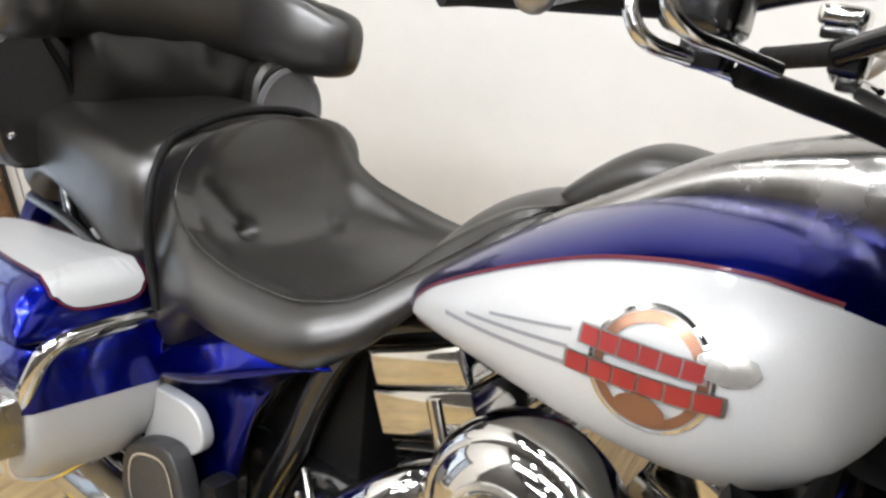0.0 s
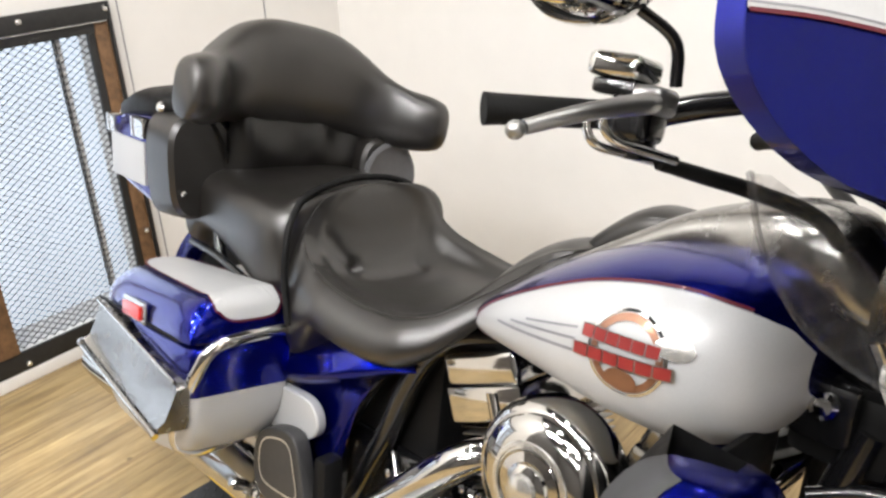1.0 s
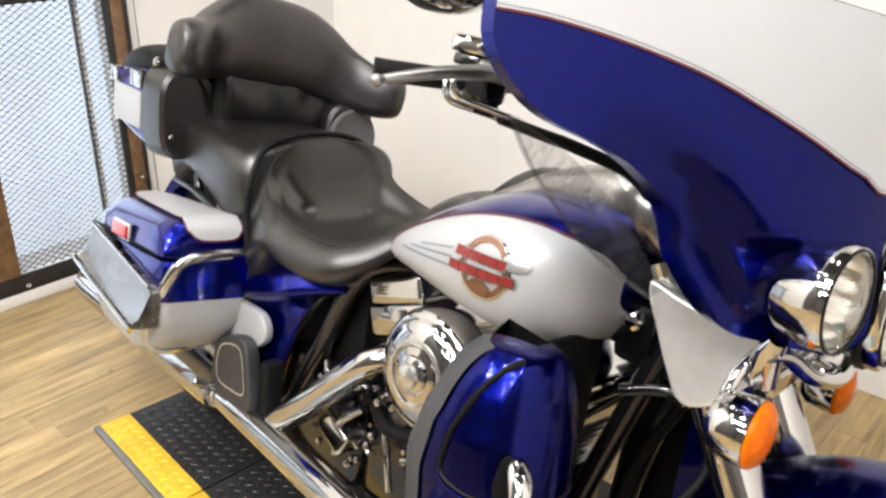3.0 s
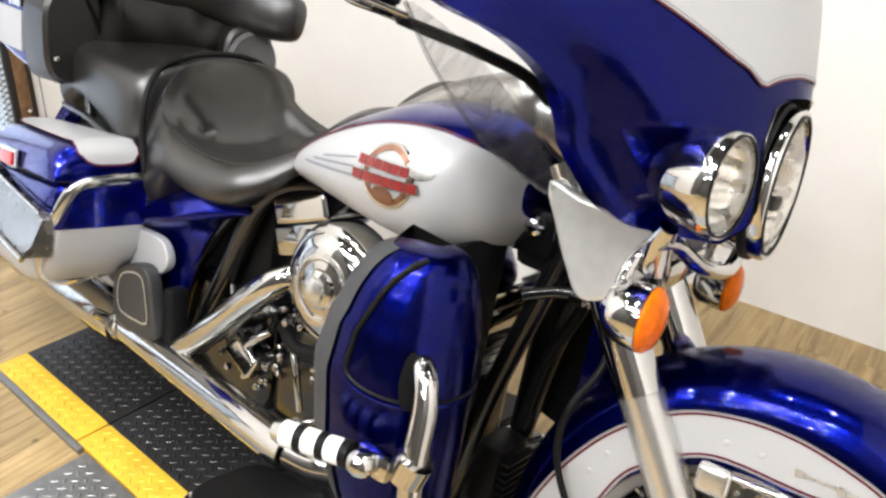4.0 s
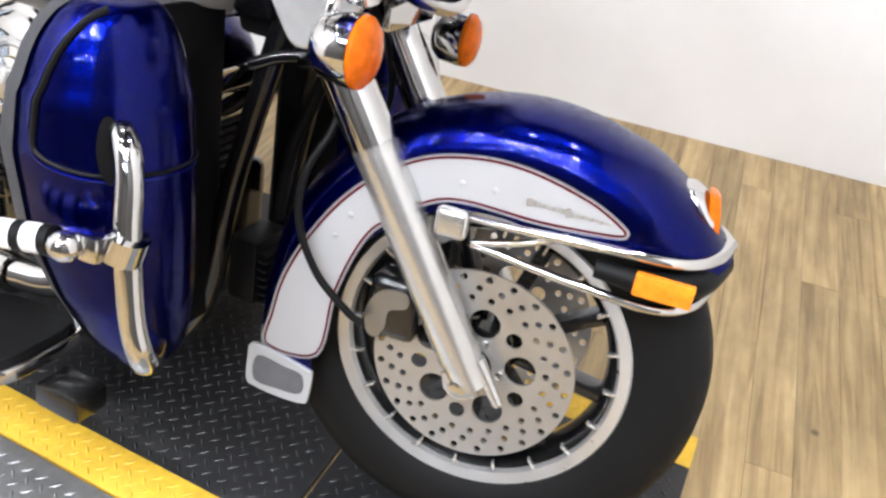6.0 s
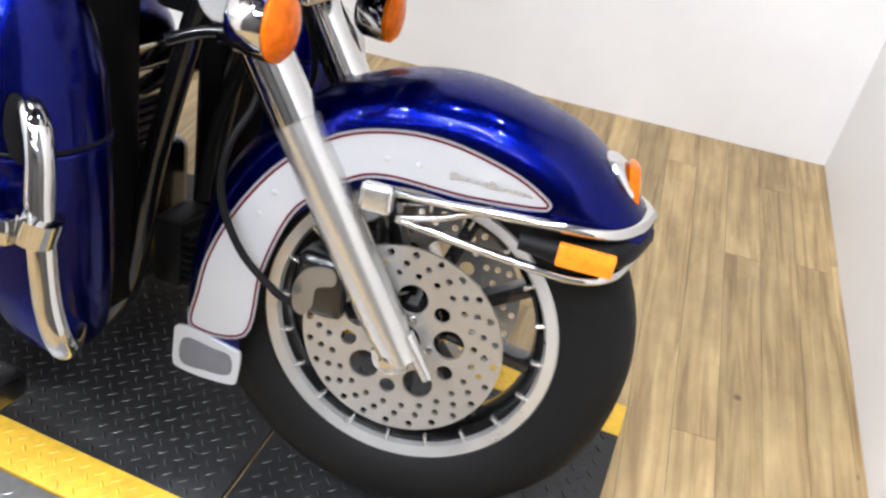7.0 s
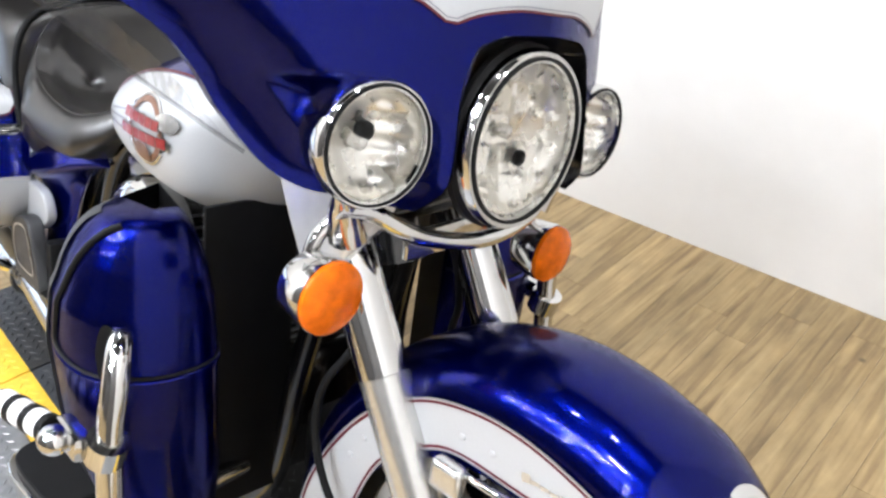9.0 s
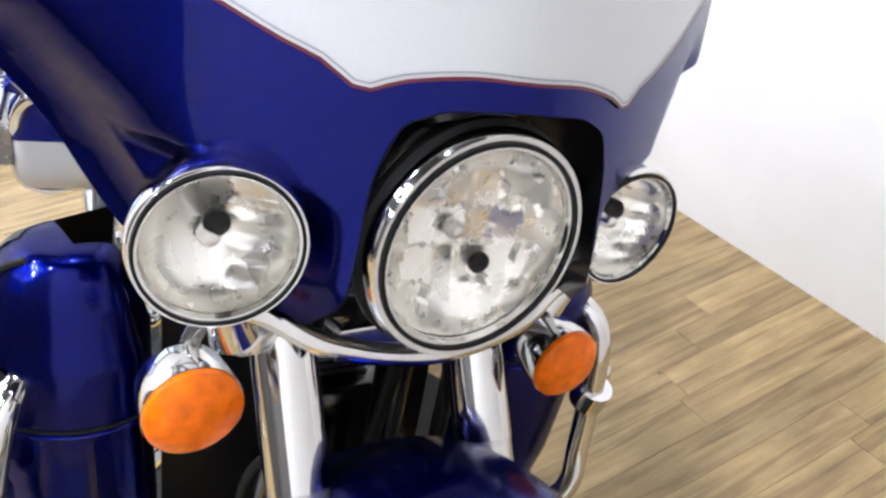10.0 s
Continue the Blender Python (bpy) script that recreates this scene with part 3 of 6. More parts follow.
part("console_cover", body_loft(smooth_rows([(-0.82, 0.018, 0.490, 0.028, 0.018, 0.02), (-0.78, 0.020, 0.520, 0.042, 0.028, 0.02), (-0.73, 0.022, 0.553, 0.050, 0.033, 0.02),
                   (-0.69, 0.022, 0.566, 0.050, 0.032, 0.02), (-0.64, 0.022, 0.572, 0.044, 0.022, 0.02), (-0.60, 0.022, 0.572, 0.030, 0.012, 0.02)], 4), 2.4, 24), LEATHER, bike, "black leather console strip")

# rider seat: a deep bucket inside a stitched seam, with a rolled skirt round it
SEAT_MID = -0.008
# seam from the nose back to the middle of the rear edge, and the middle of the dish at the same stations
SEAT_EDGE = [(-0.775, -0.035, 0.518), (-0.785, -0.075, 0.514), (-0.808, -0.096, 0.499), (-0.845, -0.110, 0.466), (-0.880, -0.127, 0.437), (-0.906, -0.148, 0.416), (-0.938, -0.178, 0.392), (-0.972, -0.194, 0.380),
             (-1.005, -0.200, 0.372), (-1.04, -0.203, 0.369), (-1.10, -0.206, 0.370), (-1.163, -0.205, 0.379), (-1.205, -0.200, 0.389), (-1.242, -0.192, 0.402), (-1.270, -0.180, 0.425),
             (-1.280, -0.163, 0.457), (-1.279, -0.136, 0.488), (-1.281, -0.095, 0.503), (-1.289, -0.050, 0.506), (-1.292, -0.009, 0.506)]
SEAT_FLOOR = [(-0.776, 0.520), (-0.790, 0.522), (-0.818, 0.522), (-0.858, 0.503), (-0.895, 0.470), (-0.925, 0.425), (-0.955, 0.388), (-0.985, 0.364),
              (-1.015, 0.350), (-1.05, 0.341), (-1.105, 0.334), (-1.160, 0.333), (-1.195, 0.337), (-1.226, 0.346), (-1.252, 0.374),
              (-1.268, 0.415), (-1.276, 0.455), (-1.283, 0.484), (-1.289, 0.500), (-1.292, 0.506)]
BUTTONS = ((-1.240, -0.082, 0.368), (-1.222, 0.068, 0.364))
SEAT_CREASES = [(BUTTONS[0], BUTTONS[1], 0.006, 0.0050), (BUTTONS[0], (-1.268, -0.128, 0.425), 0.011, 0.010), (BUTTONS[1], (-1.262, 0.098, 0.430), 0.011, 0.010),
                (BUTTONS[0], BUTTONS[0], 0.014, 0.008), (BUTTONS[1], BUTTONS[1], 0.014, 0.008),
                ((-1.036, -0.199, 0.371), (-1.052, -0.172, 0.352), 0.003, 0.0030), ((-1.232, -0.196, 0.398), (-1.222, -0.172, 0.385), 0.003, 0.0030)]


def seat_lines():
    edge = spline([Vector(p) for p in SEAT_EDGE], 7)
    floor_line = spline([Vector((x, SEAT_MID, z)) for x, z in SEAT_FLOOR], 7)
    return edge, floor_line


def seat_top():
    """The dished top inside the seam."""
    edge, low = seat_lines()
    rows = []
    for p, m in zip(edge, low):
        far = Vector((p.x, 2 * SEAT_MID - p.y, p.z))
        mid = (p + far) / 2
        row = []
        for u in np.linspace(-1, 1, 61):
            w = 1 - abs(u) ** 2.6
            roll = 0.007 * math.exp(-((abs(u) - 0.86) / 0.09) ** 2) * min(1.0, (p - far).length / 0.25)
            row.append(p + (far - p) * (u + 1) / 2 + (m - mid) * w + Vector((0.3, 0, 1)) * roll)
        rows.append(row)
    bm = loft(rows, closed=False)
    bm.normal_update()
    for v in bm.verts:
        d = 0.0
        for a, b, width, deep in SEAT_CREASES:
            a, b = Vector(a), Vector(b)
            k = 0.0 if a == b else max(0.0, min(1.0, (v.co - a).dot(b - a) / (b - a).length_squared))
            q = (v.co - a - (b - a) * k).length / width
            if q < 3:
                d += deep * (1 - 0.7 * k) * math.exp(-q * q) if deep > 0.0055 else deep * math.exp(-q * q)
        if d:
            n = v.normal if v.normal.z + v.normal.x > 0 else -v.normal
            v.co -= n * d
    return bm


def seat_skirt():
    """The padded side that rolls outwards and under from the seam, all the way round."""
    half = seat_lines()[0]
    loop = half + [Vector((p.x, 2 * SEAT_MID - p.y, p.z)) for p in reversed(half[:-1])]
    n = len(loop)
    rows = []
    for i, p in enumerate(loop):
        d = loop[min(n - 1, i + 3)] - loop[max(0, i - 3)]
        out = Vector((d.y, -d.x, 0)).normalized() if i not in (0, n - 1) else Vector((1, 0, 0))
        if out.y * (p.y - SEAT_MID) < 0 and abs(p.y - SEAT_MID) > 0.05:
            out = -out
        if p.x < -1.25 and out.x > 0:
            out = -out
        size = 0.45 + 0.55 * max(0.0, min(1.0, (-0.86 - p.x) / 0.11))
        rear = max(0.0, min(1.0, (-1.16 - p.x) / 0.10))
        row = []
        for o, h in ((0.0, -0.0020), (0.003, -0.0005), (0.010, -0.003), (0.020, -0.010), (0.030, -0.021), (0.037, -0.035), (0.040, -0.050), (0.037, -0.064), (0.022, -0.076), (-0.008, -0.084), (-0.05, -0.090)):
            row.append(p + out * o * size * (1 - 0.15 * rear) + Vector((0, 0, h * size * (1 + 1.6 * rear))))
        rows.append(row)
    return loft(rows, closed=False)


seat = part("rider_seat", seat_top(), LEATHER, bike, "black leather bucket seat, creased and shiny", sharp=70)
part("seat_skirt", seat_skirt(), LEATHER, seat, "shiny padded black leather side", sharp=70)
SEAM = seat_lines()[0]
part("seat_seam", tube([p + Vector((0, -0.0005, 0.0)) for p in SEAM[8:]], 0.0016, 8, smooth=False), LEATHER, seat)
part("passenger_seat", body_loft(smooth_rows([(-1.285, -0.012, 0.37, 0.190, 0.110, 0.12), (-1.30, -0.014, 0.375, 0.206, 0.126, 0.14), (-1.36, -0.02, 0.392, 0.208, 0.105, 0.12), (-1.50, -0.025, 0.420, 0.190, 0.074, 0.09),
                                              (-1.60, -0.03, 0.425, 0.175, 0.068, 0.08), (-1.68, -0.03, 0.41, 0.16, 0.075, 0.12)], 5), 3.6, 40), LEATHER, bike, "black leather passenger seat")
WELT = [(-1.235, -0.232, 0.285), (-1.258, -0.228, 0.355), (-1.268, -0.221, 0.415), (-1.281, -0.202, 0.460), (-1.296, -0.165, 0.493), (-1.303, -0.100, 0.511), (-1.309, -0.050, 0.516), (-1.311, SEAT_MID, 0.516)]
WELT += [(-1.307, 0.040, 0.512), (-1.297, 0.085, 0.498), (-1.285, 0.120, 0.465), (-1.275, 0.130, 0.42)]
part("seat_welt", tube(WELT, 0.0065, 10), BLACKMATT, seat, "dull black welt round the seat's rear edge")

# backrest with wrap-round arms
BACK = []
for y, zt, zb, xf, th in ((-0.335, 0.690, 0.610, -1.44, 0.06), (-0.325, 0.705, 0.596, -1.42, 0.10), (-0.29, 0.715, 0.588, -1.42, 0.14), (-0.25, 0.722, 0.586, -1.45, 0.16), (-0.21, 0.745, 0.588, -1.50, 0.15),
                          (-0.15, 0.785, 0.590, -1.535, 0.14), (-0.08, 0.808, 0.592, -1.545, 0.13), (0.0, 0.812, 0.592, -1.545, 0.13), (0.08, 0.808, 0.592, -1.545, 0.13), (0.15, 0.785, 0.590, -1.535, 0.14),
                          (0.21, 0.745, 0.588, -1.50, 0.15), (0.25, 0.722, 0.586, -1.45, 0.16), (0.29, 0.715, 0.588, -1.42, 0.14), (0.325, 0.705, 0.596, -1.42, 0.10), (0.335, 0.690, 0.610, -1.44, 0.06)):
    BACK.append((y, (zt + zb) / 2, (zt - zb) / 2, xf, th))
back_rows = smooth_rows(BACK, 4)
backrest = part("backrest", loft([[Vector((xf - th / 2 + (th / 2) * math.copysign(abs(math.cos(a)) ** 0.75, math.cos(a)), y * 0.845 - 0.049,
                zc - 0.016 + hz * math.copysign(abs(math.sin(a)) ** 0.75, math.sin(a)))) for a in np.linspace(0, 2 * math.pi, 28, endpoint=False)]
                for y, zc, hz, xf, th in back_rows]), LEATHER, bike, "black leather wrap-round backrest", sharp=60)
def lumbar():
    rows = []
    for y in np.linspace(-0.180, 0.145, 34):
        row = []
        for z in np.linspace(0.455, 0.610, 18):
            e = min(1.0, (0.1625 - abs(y + 0.0175)) / 0.03)
            wrinkle = 0.005 * math.sin(38 * y + 22 * (z - 0.5)) * math.exp(-((z - 0.575) / 0.05) ** 2) + 0.003 * math.sin(71 * y - 30 * z)
            row.append(Vector((-1.600 + 0.050 * math.sqrt(max(0.0, e)) * (1 - ((z - 0.53) / 0.11) ** 2) + wrinkle, float(y), float(z))))
        rows.append(row)
    out = loft(rows, closed=False)
    bmesh.ops.solidify(out, geom=out.faces[:], thickness=0.03)
    return out


pad = part("lumbar_pad", lumbar(), LEATHER, bike, "creased black leather lumbar pad", sharp=60)

settle((backrest, pad), (-1.5, -0.076, 0.637), (0.012, 0.040, -0.007), (-7.4, -0.2, -3.9), (0.945, 1.064, 0.98))

# trunk behind the backrest
trunk = part("trunk", body_loft(smooth_rows([(-1.625, -0.03, 0.495, 0.238, 0.120, 0.125), (-1.645, -0.03, 0.495, 0.256, 0.126, 0.132), (-1.75, -0.03, 0.495, 0.264, 0.118, 0.110),
                   (-1.86, -0.03, 0.495, 0.258, 0.095, 0.080), (-1.91, -0.03, 0.495, 0.22, 0.07, 0.06)], 4), 5.0, 48), BLUE, bike, "blue top trunk with silver side band")
part("trunk_lid", body_loft(smooth_rows([(-1.63, -0.03, 0.612, 0.225, 0.025, 0.03), (-1.66, -0.03, 0.618, 0.248, 0.034, 0.04), (-1.76, -0.03, 0.614, 0.252, 0.036, 0.05), (-1.88, -0.03, 0.580, 0.235, 0.03, 0.04)], 4), 4.0, 40), BLACKMATT, trunk, "dark trunk lid")
part("lid_stud", lathe([(0.011, 0), (0.011, 0.006), (0.006, 0.010), (0.001, 0.011)], (-1.655, -0.272, 0.615), (0.4, -1, 0.3), 14), CHROME, trunk)
part("side_band", box((-1.855, -0.298, 0.440), (-1.69, -0.289, 0.535), 0.003), SILVER, trunk, "silver side band")
part("latch", box((-1.735, -0.306, 0.545), (-1.675, -0.286, 0.588), 0.004), CHROME, trunk, "chrome latch")
part("latch", box((-1.875, -0.300, 0.535), (-1.835, -0.280, 0.575), 0.004), CHROME, trunk, "chrome latch")
settle((trunk,), (-1.795, -0.278, 0.551), (-0.019, 0.036, -0.014), (1.5, -0.5, -1.7), (0.985, 1.0, 0.943))

# speaker pods either side of the seat
for s in (-1, 1):
    front = -1.605 if s < 0 else -1.560
    rows = []
    for x, yc, zc, hy, hz in ((front - 0.10, 0.235, 0.475, 0.050, 0.115), (front - 0.05, 0.225, 0.478, 0.062, 0.115), (front - 0.008, 0.222, 0.48, 0.062, 0.112), (front, 0.222, 0.48, 0.054, 0.104)):
        if s > 0:
            yc, hy, hz = yc + 0.045, hy + 0.012, hz * 0.80
        rows.append([Vector((x, s * (yc + hy * math.copysign(abs(math.cos(a)) ** 0.6, math.cos(a))), zc + hz * math.copysign(abs(math.sin(a)) ** 0.6, math.sin(a)))) for a in np.linspace(0, 2 * math.pi, 36, endpoint=False)])
    pod = part("speaker_pod", loft(rows), LEATHER, bike, "black leather-covered speaker pod")
    settle((pod,), (front, s * 0.241, 0.445), *(((0.019, 0.019, 0.013), (3.2, -0.1, -1.6), (1, 1.098, 0.926)) if s < 0 else ((0.070, -0.070, -0.016),)))
    if s < 0:
        part("pod_seam", tube([(front + 0.002, -0.205, 0.585), (front + 0.004, -0.180, 0.52), (front + 0.004, -0.165, 0.44), (front + 0.002, -0.168, 0.385)], 0.004, 8), BLACKMATT, pod)
        part("pod_stud", lathe([(0.006, 0), (0.006, 0.004), (0.003, 0.006)], (front, -0.262, 0.43), (1, 0, 0), 10), CHROME, pod)
        continue
    part("speaker_ring", lathe([(0.066, 0), (0.078, 0.004), (0.078, 0.010), (0.070, 0.013), (0.066, 0.010)], (front, 0.268, 0.480), (1, 0.05, 0.05), 40), GREYRUBBER, pod)
    part("speaker_grille", lathe([(0.066, 0.002), (0.045, 0.006), (0.001, 0.008)], (front, 0.268, 0.480), (1, 0.05, 0.05), 40), BLACKMATT, pod, "round black speaker grille")
part("trunk_bracket", tube([(-1.60, -0.16, 0.36), (-1.56, -0.17, 0.31), (-1.52, -0.17, 0.29)], 0.010, 10), BLACKPAINT, bike, "black trunk bracket")
part("grab_rail", tube([(-1.62, -0.205, 0.335), (-1.50, -0.215, 0.335), (-1.38, -0.222, 0.318), (-1.27, -0.225, 0.29)], 0.008, 12), BLACKPAINT, bike, "black seat rail")

# saddlebags
def slope(x):
    return 0.165 * (x + 1.28)


def saddlebag(s):
    rows = []
    for x, yo, zt, zb in ((-1.256, 0.345, 0.268, 0.21), (-1.259, 0.368, 0.270, 0.13), (-1.268, 0.380, 0.270, 0.085), (-1.29, 0.385, 0.270, 0.045), (-1.34, 0.388, 0.270, 0.02),
                          (-1.42, 0.388, 0.27, 0.005), (-1.62, 0.385, 0.27, 0.015), (-1.70, 0.375, 0.27, 0.03), (-1.72, 0.36, 0.27, 0.06)):
        cy, hy, cz, hz = (yo + 0.20) / 2, (yo - 0.20) / 2, (zt + zb) / 2 + slope(x), (zt - zb) / 2
        rows.append([Vector((x, s * (cy + hy * math.copysign(abs(math.cos(a)) ** 0.42, math.cos(a))), cz + hz * math.copysign(abs(math.sin(a)) ** 0.38, math.sin(a))))
                     for a in np.linspace(0, 2 * math.pi, 44, endpoint=False)])
    bag = part("saddlebag", loft(rows), SILVER, bike, "hard saddlebag, silver below and blue above")
    upper = [[Vector((p.x + (0.002 if i < 3 else 0), p.y + s * 0.002, p.z)) for p in r] for i, r in enumerate(rows)]
    bm = loft(upper)
    for v in list(bm.verts):
        low = 0.165 + slope(v.co.x)
        if v.co.z < low:
            v.co.z = low
    part("blue_band", bm, BLUE, bag, "blue upper body")
    sec = [(-0.002, 0.390), (0.028, 0.388), (0.052, 0.378), (0.066, 0.362), (0.074, 0.340), (0.079, 0.30), (0.080, 0.26), (0.077, 0.225), (0.066, 0.205), (0.04, 0.200), (-0.002, 0.200)]
    lrows = []
    for x, k, inset in ((-1.252, 0.06, 0.004), (-1.254, 0.30, 0.003), (-1.262, 0.65, 0.003), (-1.275, 0.90, 0.002), (-1.292, 0.99, 0.0), (-1.33, 1.0, 0.0), (-1.60, 1.0, 0.004), (-1.67, 0.92, 0.010), (-1.70, 0.75, 0.016), (-1.715, 0.4, 0.02)):
        lrows.append([Vector((x, s * (y - inset), 0.274 + slope(x) + z * (k if z > 0 else 1))) for z, y in sec])
    lid = part("saddlebag_lid", loft(lrows), BLUE, bag, "blue lid with silver top panel", sharp=30)
    part("lid_gasket", tube([(-1.72, s * 0.386, 0.272 + slope(-1.72)), (-1.30, s * 0.390, 0.2715 + slope(-1.30)), (-1.256, s * 0.372, 0.2715 + slope(-1.256)), (-1.254, s * 0.21, 0.2715 + slope(-1.254))], 0.003, 8, smooth=False), BLACKMATT, lid)

    def skin(lift_by):
        def surf(q, y):
            if q >= 0:
                x = -1.292 - q
                z = 0.274 + slope(x) + float(np.interp(-y if s < 0 else y, [0.2, 0.225, 0.26, 0.30, 0.34, 0.362], [0.06, 0.077, 0.080, 0.079, 0.074, 0.066]))
                return Vector((x, y, z + lift_by))
            x = float(np.interp(-q, [0, 0.008, 0.028, 0.056], [-1.292, -1.275, -1.262, -1.254]))
            return Vector((x + lift_by, y, 0.274 + slope(x) + 0.079 + float(np.interp(-q, [0, 0.008, 0.028, 0.056], [-0.001, -0.008, -0.028, -0.055])) + lift_by * 0.5))
        return surf
    pan = closed_line([(-0.046, 0.315), (-0.049, 0.28), (-0.046, 0.242), (-0.030, 0.228), (0.0, 0.225), (0.2, 0.232), (0.36, 0.25), (0.36, 0.315), (0.2, 0.334), (0.0, 0.342), (-0.030, 0.334)], 6)
    pan = [(q, s * y) for q, y in pan]
    part("lid_panel", patch(pan, skin(0.0045), 14, (0.10, s * 0.285)), SILVER, lid, "silver lid panel")
    part("pinstripe", ribbon(pan, skin(0.0055), 0.0026, shift=-0.003 * s), RED, lid, "dark red pinstripe")
    led = loft([[Vector((x, s * y, z)) for y, z in ((0.380, z1 + 0.004), (0.402, z1), (0.420, z0 + 0.016), (0.432, z0 + 0.006), (0.430, z0 - 0.006), (0.380, z0 - 0.008))] for x, z0, z1 in ((-1.262, 0.118, 0.190), (-1.270, 0.112, 0.196), (-1.46, 0.112, 0.200), (-1.660, 0.118, 0.206), (-1.668, 0.124, 0.20))])
    rail = part("side_bumper", led, BUMPER, bag, "dull silver side bumper")
    part("bumper_rail", tube([(-1.262, s * 0.436, 0.108), (-1.675, s * 0.436, 0.114)], 0.006, 10), CHROME, rail)
    part("bumper_rail", tube([(-1.268, s * 0.404, 0.203), (-1.672, s * 0.404, 0.211)], 0.004, 10), CHROME, rail)
    part("rail_end", lathe([(0.010, 0), (0.010, 0.012), (0.005, 0.015)], (-1.672, s * 0.428, 0.118), (0, s, 0), 16), CHROME, rail)
    z0 = slope(-1.48) + 0.285
    part("bag_latch", shifted_y(box((-1.55, s * 0.392 - 0.004, 0.268), (-1.435, s * 0.392 + 0.004, 0.312), 0.003)), CHROME, bag, "chrome latch plate")
    part("bag_reflector", shifted_y(box((-1.54, s * 0.398 - 0.003, 0.275), (-1.45, s * 0.398 + 0.003, 0.303), 0.002)), REDLENS, bag, "red side reflector")
    return bag, lid


def shifted_y(bm):
    for v in bm.verts:
        v.co.z += slope(v.co.x)
    return bm


near_bag = saddlebag(-1)[0]
settle((near_bag,), (-1.432, -0.355, 0.263), (-0.009, 0.006, -0.001), (-1.2, 0.9, -5.8), (0.976, 1.007, 0.943))
saddlebag(1)[0].location.y = -0.092

# rear chrome guard round the saddlebag
bag_guard = part("bag_guard", tube([(-1.19, -0.17, 0.268), (-1.195, -0.25, 0.272), (-1.200, -0.335, 0.274), (-1.208, -0.390, 0.262), (-1.226, -0.416, 0.205), (-1.262, -0.423, 0.125), (-1.281, -0.422, 0.080), (-1.288, -0.408, 0.048),
                        (-1.278, -0.365, 0.036), (-1.262, -0.29, 0.052), (-1.225, -0.21, 0.090)], 0.0125, 16), CHROME, bike, "chrome saddlebag guard tube")

settle((bag_guard,), (-1.248, -0.410, 0.156), (-0.058, 0.034, -0.004), (1.6, 0.2, -0.6))

# side cover under the seat: a pointed fin over a hollow flank
FIN = [(-0.992, 0.150, 0.268), (-1.03, 0.170, 0.262), (-1.08, 0.194, 0.247), (-1.13, 0.213, 0.228), (-1.18, 0.223, 0.210), (-1.23, 0.226, 0.195), (-1.27, 0.223, 0.184)]


def side_cover():
    rows = []
    for i, (x, y, z) in enumerate(smooth_rows(FIN, 4)):
        k = min(1.0, max(0.0, (-0.992 - x) / 0.10))
        low = min(x, -1.135 + 0.10 * (1 - k) * 0.4)
        row = [(x, y - 0.062 * k, z + 0.090 * k), (x, y - 0.040 * k, z + 0.060 * k), (x, y - 0.012 * k, z + 0.022 * k), (x, y - 0.003 * k, z + 0.007 * k), (x, y, z), (x, y - 0.004 * k, z - 0.010 * k),
               (x - 0.01 * k, y - 0.026 * k, z - 0.028 * k), (x + (low - x) * 0.45, y - 0.040 * k, z - 0.065 * k), (x + (low - x) * 0.8, y - 0.032 * k, z - 0.115 * k), (low, y - 0.022 * k, z - 0.175 * k), (low, y - 0.02 * k, z - 0.20 * k)]
        rows.append([Vector((a, -b, c)) for a, b, c in row])
    return loft(rows, closed=False)


part("side_cover", side_cover(), BLUE, bike, "blue side cover with a pointed fin", sharp=50)


# ---- engine, exhaust, frame ----
def sphere(c, r, seg=16):
    return lathe([(r * math.sin(a), -r * math.cos(a)) for a in np.linspace(0.05, math.pi - 0.05, seg // 2 + 2)], c, (0, 1, 0), seg)


def shifted(bm, m):
    bm.transform(m)
    return bm


engine = part("engine", box((-0.92, -0.115, -0.15), (-0.50, 0.12, 0.10), 0.03, 3), BLACKPAINT, bike, "black and chrome V-twin engine")
part("gearbox", box((-1.20, -0.12, -0.16), (-0.925, 0.12, 0.09), 0.03, 3), BLACKPAINT, engine, "black gearbox")
for cx, lean in ((-0.775, 22.0), (-0.625, -22.0)):
    base = Matrix.Translation((cx, -0.02, 0.06)) @ Matrix.Rotation(radians(-lean), 4, 'Y')
    for k in range(12):
        part("cooling_fin", shifted(box((-0.070, -0.105, 0.062 + 0.0108 * k), (0.070, 0.105, 0.0648 + 0.0108 * k), 0.001, 1), base), BLACKPAINT if k % 2 else DULL, engine)
    part("cylinder", shifted(lathe([(0.062, 0.0), (0.062, 0.24)], (0, 0, 0.02), (0, 0, 1), 28), base), BLACKPAINT, engine)
    part("rocker_box", shifted(merge(box((-0.076, -0.116, 0.192), (0.076, 0.116, 0.248), 0.004), box((-0.075, -0.115, 0.2485), (0.075, 0.115, 0.302), 0.010, 3)), base), CHROME, engine, "chrome rocker box")
    for bx in (-0.062, 0.062):
        for by in (-0.106, 0.0, 0.106):
            part("rocker_bolt", shifted(lathe([(0.0065, 0), (0.0065, 0.007), (0.004, 0.009)], (bx, by, 0.275), (0, 0, 1), 8), base), CHROME, engine)
    part("pushrod_tube", shifted(tube([(0.02 if lean > 0 else -0.02, -0.120, -0.04), (0.02 if lean > 0 else -0.02, -0.112, 0.24)], 0.0115, 14), base), CHROME, engine, "chrome pushrod tube")

